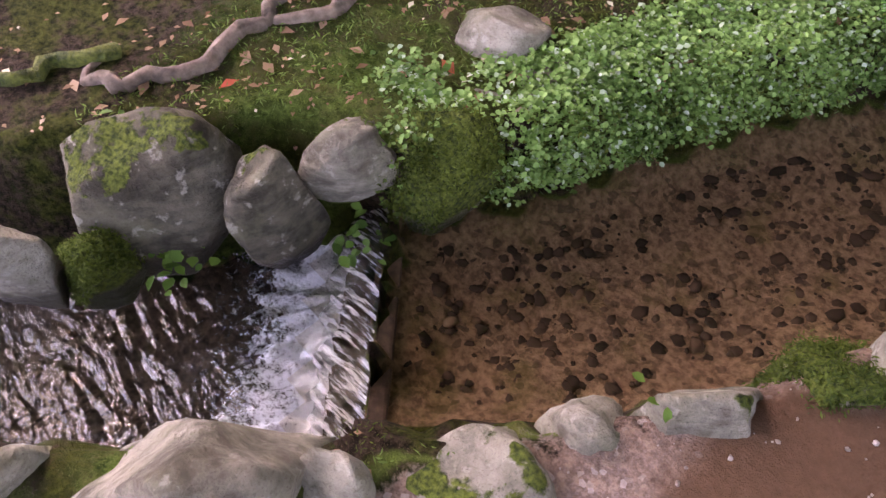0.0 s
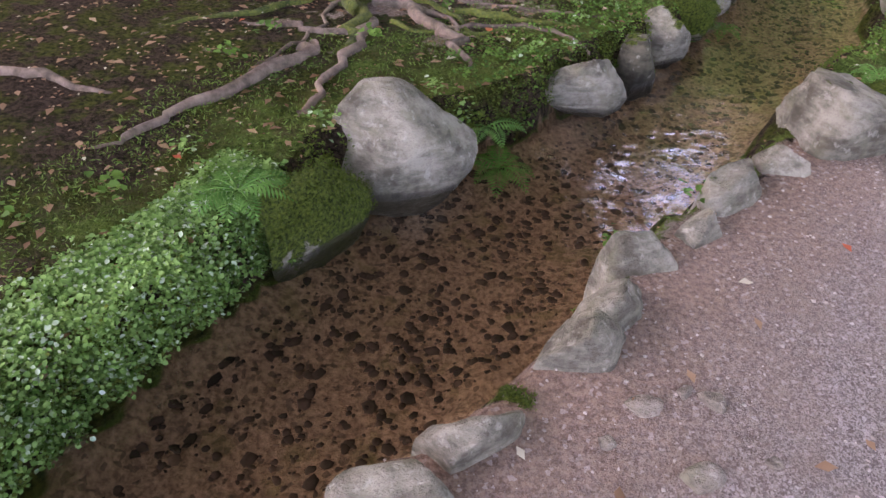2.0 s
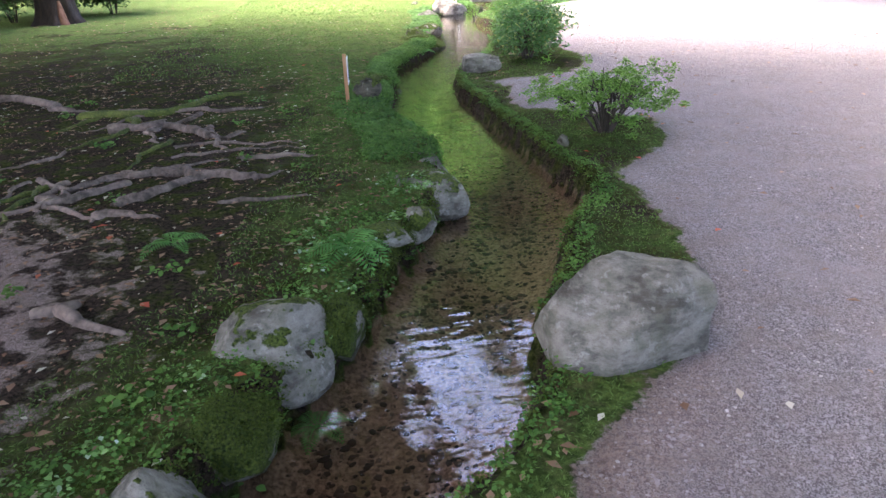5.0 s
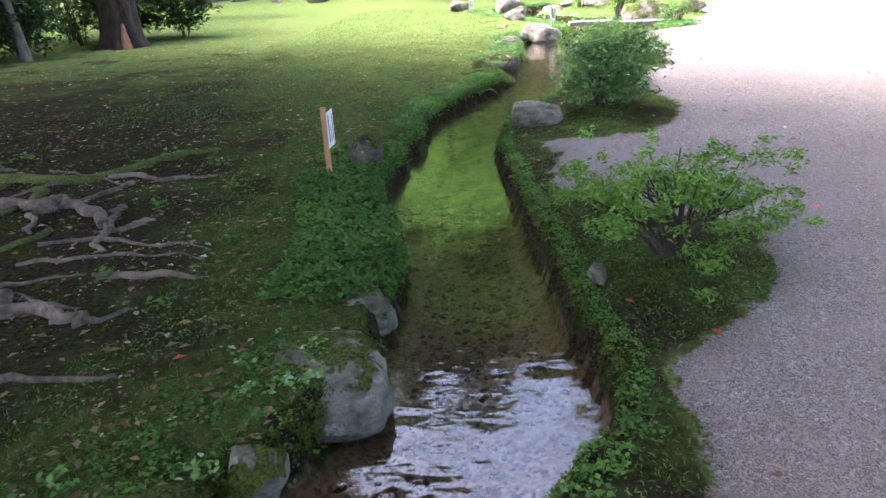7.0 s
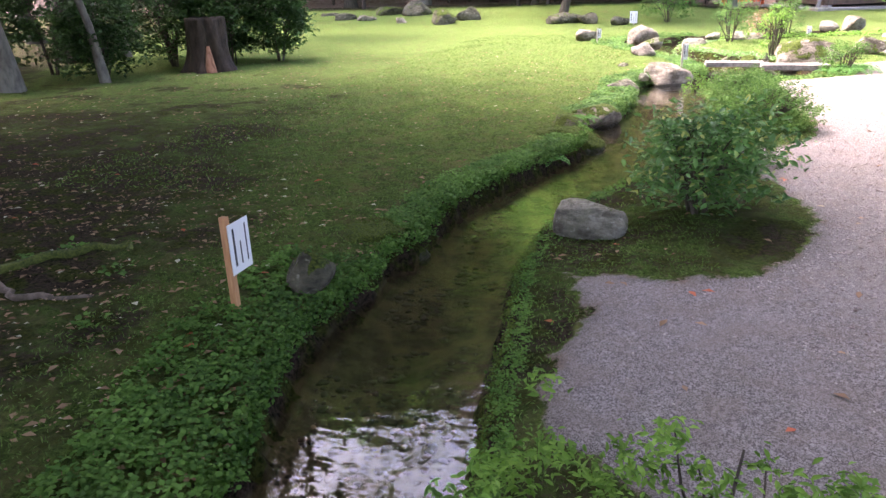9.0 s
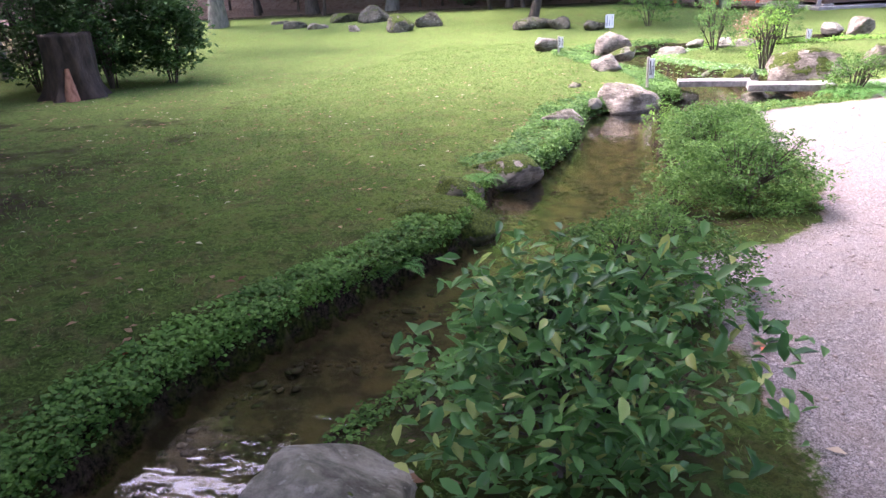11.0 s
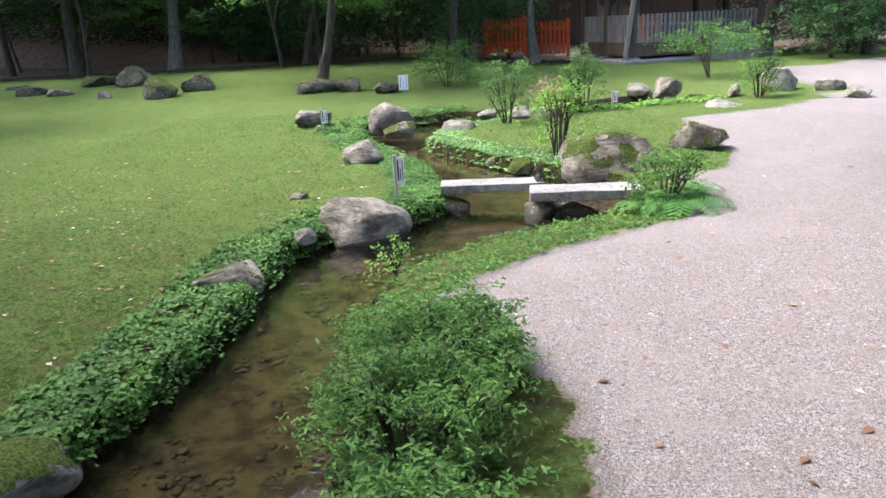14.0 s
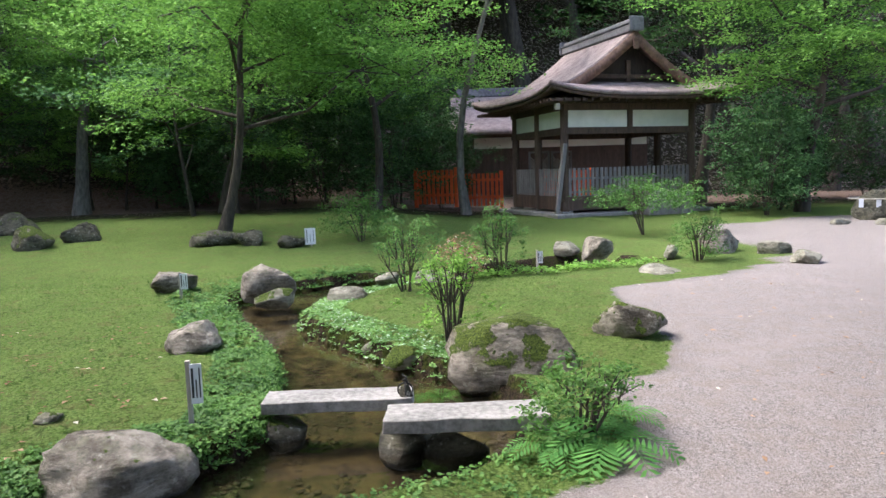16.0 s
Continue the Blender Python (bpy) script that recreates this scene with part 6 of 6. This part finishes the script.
def stump(x, y, tall, r):
    """A sawn-off old trunk with root flares, an open rotten hollow and a rough flat top."""
    root = empty("tree_stump", x, y, height(x, y) - 0.05)
    nu, nv = 48, 18
    V = []
    for j in range(nv):
        t = j / (nv - 1)
        for i in range(nu):
            a = 2 * math.pi * i / nu
            flare = 0.75 * (1 - t) ** 5 * (0.55 + 0.45 * math.cos(5 * a + 0.6))
            ridge = 0.05 * math.sin(9 * a + 2 * t) + 0.04 * noise.noise(Vector((math.cos(a) * 3, math.sin(a) * 3, t * 4)))
            hollow = -0.30 * math.exp(-((a - 5.2) / 0.22) ** 2) * math.exp(-((t - 0.2) / 0.3) ** 2)
            k = r * (1 + flare + ridge + hollow)
            V.append((k * math.cos(a), k * math.sin(a), tall * t + (0.05 * noise.noise(Vector((a * 2, 1, 5))) if j == nv - 1 else 0)))
    V.append((0, 0, tall - 0.03))
    F = [(j * nu + i, j * nu + (i + 1) % nu, (j + 1) * nu + (i + 1) % nu, (j + 1) * nu + i) for j in range(nv - 1) for i in range(nu)]
    top = (nv - 1) * nu
    me = bpy.data.meshes.new("trunk")
    me.from_pydata(V, [], F + [(top + i, top + (i + 1) % nu, len(V) - 1) for i in range(nu)])
    me.materials.append(STUMPBARK)
    mesh_part("trunk", smooth(me), root)
    heart = [(np.array([0.47 * r * (1.15 - 0.25 * t), -0.88 * r * (1.15 - 0.25 * t), 0.02 + 0.5 * t]), 0.12 * (1 - 0.75 * t)) for t in np.linspace(0, 1, 8)]
    mesh_part("rotten_heartwood", smooth(mesh_from("rotten_heartwood", *tubes([heart], 9), [ROTWOOD])), root, "reddish rotten heartwood")
    return tagged(root, "dark old tree stump with a reddish rotten hollow", "stump")


stump(-6.25, 16.9, 1.02, 0.36)
tree("tree", -7.3, 15.2, 8.5, 0.07, (-0.9, 0.3), 2.2, 0.12, 3000, DARKLEAF, PALE_BARK, 152, "slender pale-barked tree beside the stump", first=0.25)
tree("tree", -9.9, 19.6, 8.5, 0.09, (0.3, 0.5), 2.4, 0.14, 3600, DARKLEAF, PALE_BARK, 153, "slender pale-barked tree at the wood's edge", first=0.3)
tree("tree", -10.6, 19.0, 9, 0.46, (0.4, 0.5), 3.2, 0.16, 8000, DARKLEAF, BARK, 53, "dark leaning tree in the shade", first=0.35)
tree("tree", -8.3, 14.2, 9, 0.16, (1.0, -0.8), 3.4, 0.18, 7000, DARKLEAF, PALE_BARK, 54, "slender pale-barked tree at the wood's edge", first=0.4)
tree("tree", -11.25, 30.8, 9, 0.27, (0.3, 0.2), 3.4, 0.15, 9000, MAPLE, PALE_BARK, 55, "straight grey-barked tree on the lawn", first=0.4)
tree("tree", -9.75, 24.4, 8, 0.13, (0.2, 0.4), 2.4, 0.14, 6000, MAPLE, BARK, 56, "slender reddish tree on the lawn", first=0.45)
tree("maple", -0.3, 29.5, 6.8, 0.13, (1.6, 0.5), 4.0, 0.10, 26000, MAPLE, BARK, 57, "leaning maple with layered bright green leaves", first=0.33, flat=0.22, forks=9)
tree("maple", -7.0, 38.0, 8.0, 0.24, (2.6, 0.4), 4.2, 0.11, 26000, MAPLE, PALE_BARK, 58, "crooked grey maple with layered green leaves", first=0.33, flat=0.22, forks=9)
tree("maple", -10.4, 37.5, 9.0, 0.24, (2.2, -0.5), 4.0, 0.11, 24000, MAPLE, BARK, 59, "leaning maple with light green leaves", first=0.3, flat=0.22, forks=9)
tree("tree", 6.2, 36.2, 10.5, 0.15, (0.9, 0.4), 2.6, 0.11, 5500, MAPLE, PALE_BARK, 60, "slender pale-barked tree beside the pavilion", first=0.62, flat=0.25)
tree("maple", 15.5, 32.2, 8.0, 0.17, (-1.0, -1.0), 4.4, 0.11, 30000, MAPLE, BARK, 61, "spreading maple beside the path with layered leaves", first=0.36, flat=0.2, forks=10)
# the dark leaf colour paints this tree's shaded state
tree("maple", 15.2, 38.5, 10.0, 0.24, (-0.8, -1.5), 4.6, 0.12, 18000, DARKLEAF, BARK, 62, "tall tree behind the pavilion with shade put into its leaf colour", first=0.5, flat=0.22, forks=9)
tree("maple", 3.2, 35.0, 8.5, 0.15, (-0.6, -1.2), 4.6, 0.12, 36000, MAPLE, BARK, 63, "tall maple with layered bright green leaves", first=0.36, flat=0.22, forks=10)
tree("tree", 20.5, 33.0, 10, 0.33, (0.3, 0.2), 4.5, 0.15, 13000, DARKLEAF, BARK, 64, "large dark tree beside the path", first=0.25)
# unseen trees added around the walk to shade it and cut the sky's reflection
for x, y, t, c, s in ((-6.4, -1.2, 10, 5.4, 71), (-7.0, 5.2, 10, 5.2, 72), (5.2, -4.2, 10, 5.6, 73), (7.6, 2.6, 10, 5.4, 74), (-6.0, -7.0, 10, 5.2, 75), (-11, 1.5, 11, 5.0, 76), (0.5, -9.0, 10, 5.4, 77), (-10.5, 9.0, 11, 5.0, 78), (6.4, 4.2, 10, 6.8, 79), (9.2, 8.4, 10.5, 7.2, 99), (8.6, -2.0, 10, 6.4, 100), (-5.9, 8.0, 9.5, 5.4, 102), (-2.5, -5.5, 10, 6.4, 103), (-7.5, 8.6, 10.5, 6.0, 91), (3.2, -6.5, 10, 6.0, 92), (8.4, 14.6, 10, 5.2, 104), (-7.3, 0.7, 7.5, 4.2, 106)):
    tree("unseen_shade_tree", x, y, t, 0.3, (0.3, 0.4), c, 0.30, 14000, DARKLEAF, BARK, s, "unseen broad-leaved tree added to shade the stream and path", first=0.52, forks=11, flat=0.5)

# wooded hillside
far = [tree("hill_tree", 60 + 12 * k, 120, 11, 0.28, (0.4, 0.3), 3.6, 0.32, 3600, m, BARK, 80 + k, "dense green tree on the hillside", first=0.25, flat=0.6) for k, m in enumerate((HILLLEAF, DARKLEAF, MAPLE))]
for o in far:
    tagged(o, group="trees on the hillside")
rnd = random.Random(4)
for k in range(62):
    row = k // 16
    x = -34 + (k % 16) * 4.6 + rnd.uniform(-1.6, 1.6)
    y = 48 + row * 6.0 + rnd.uniform(-2, 2) + 0.15 * x
    if 5 < x < 15 and y < 52:
        y += 6
    if row == 0 and k % 2:
        continue
    s = rnd.uniform(1.35, 1.9)
    copy_thing(far[rnd.choice((0, 0, 1, 1, 2))], Matrix.Translation((x, y, height(x, y) - 0.3)) @ Matrix.Rotation(rnd.uniform(0, 6.28), 4, "Z") @ Matrix.Diagonal((s, s, s * rnd.uniform(0.9, 1.15), 1)))
for x, y in ((-16, 24), (-17, 30), (-19, 37), (-15, 18), (-17, 12), (26, 38), (28, 32), (24, 44), (32, 27), (27, 48)):
    s = rnd.uniform(0.8, 1.1)
    copy_thing(far[rnd.choice((0, 1))], Matrix.Translation((x, y, height(x, y) - 0.3)) @ Matrix.Rotation(rnd.uniform(0, 6.28), 4, "Z") @ Matrix.Diagonal((s, s, s, 1)))


# undergrowth at the foot of the hill
bushes = [grow_shrub("hill_shrub", -12 + 5 * k, 47, 2.0, 3.4, 0.15, 5200, m, 110 + k, "bright leafy shrub at the foot of the hill", stems=9, lift=0.05, squash=0.5) for k, m in enumerate((HILLLEAF, MAPLE))]
for k in range(16):
    x = -26 + k * 2.7 + rnd.uniform(-0.8, 0.8)
    if 7 < x < 16:
        continue
    y = 49.5 + rnd.uniform(-1.6, 2.2)
    copy_thing(bushes[k % 2], Matrix.Translation((x, y, height(x, y) - 0.2)) @ Matrix.Rotation(rnd.uniform(0, 6.28), 4, "Z") @ Matrix.Diagonal((1, 1, rnd.uniform(0.8, 1.5), 1)))
for x, y, t, lean, sd in ((-13.5, 38.6, 8.5, 1.6, 121), (-4.2, 41.0, 8.5, -1.4, 122), (-15.8, 36.4, 8, 1.2, 123), (-1.8, 36.2, 7.5, 2.0, 124)):
    tree("maple", x, y, t, 0.13, (lean, 0.4), 3.8, 0.11, 20000, MAPLE, BARK, sd, "slender crooked maple with layered green leaves", first=0.34, flat=0.22, forks=8)


saplings = [tree("sapling", -12 + 4 * k, 41.5, 5.2, 0.05, (0.7 - 0.6 * k, 0.2), 2.1, 0.11, 4200, m, BARK, 160 + k, "slender dark-stemmed young tree under the maples", first=0.16, flat=0.4, forks=8) for k, m in enumerate((HILLLEAF, MAPLE, DARKLEAF))]
for o in saplings:
    tagged(o, group="young trees behind the lawn")
for k in range(24):
    x, y = -17 + k * 0.98 + rnd.uniform(-0.5, 0.5), rnd.choice((35.2, 41.0, 43.5, 46.0)) + rnd.uniform(-0.8, 0.8)
    s = rnd.uniform(0.7, 1.25)
    copy_thing(saplings[k % 3], Matrix.Translation((x, y, height(x, y) - 0.1)) @ Matrix.Rotation(rnd.uniform(0, 6.28), 4, "Z") @ Matrix.Diagonal((s, s, s * rnd.uniform(0.9, 1.2), 1)))


# ---- stone with paper strips beside the path ----
def sacred_stone(x, y, rz):
    base = empty("sacred_stone", x, y, height(x, y), rz)
    ob = mesh_part("stone", rock_mesh(6, 0, "dark", "block"), base)
    ob.matrix_basis = Matrix.Diagonal((1.7, 1.1, 0.9, 1))
    cord = [(np.array([0.87 * math.cos(a), 0.57 * math.sin(a), 0.5]), 0.018) for a in np.linspace(0, 2 * math.pi, 40)]
    mesh_part("cord", smooth(mesh_from("cord", *tubes([cord], 6), [OLDPOST])), base, "straw cord")
    for k in range(5):
        part("paper_strip", box(0.1, 0.01, 0.2, -0.7 + 0.35 * k, -0.58 + 0.09 * abs(k - 2), 0.3), CARD, base, "white zigzag paper strip")
    return tagged(base, "large dark stone with a cord and white paper strips", "stone")


sacred_stone(15.7, 28.9, -20)
for x, y in ((13.8, 27.9), (14.6, 27.5), (15.6, 27.2)):
    rock(x, y, 0, 0.4, 0.3, 0.16, 10, 0, "pale")
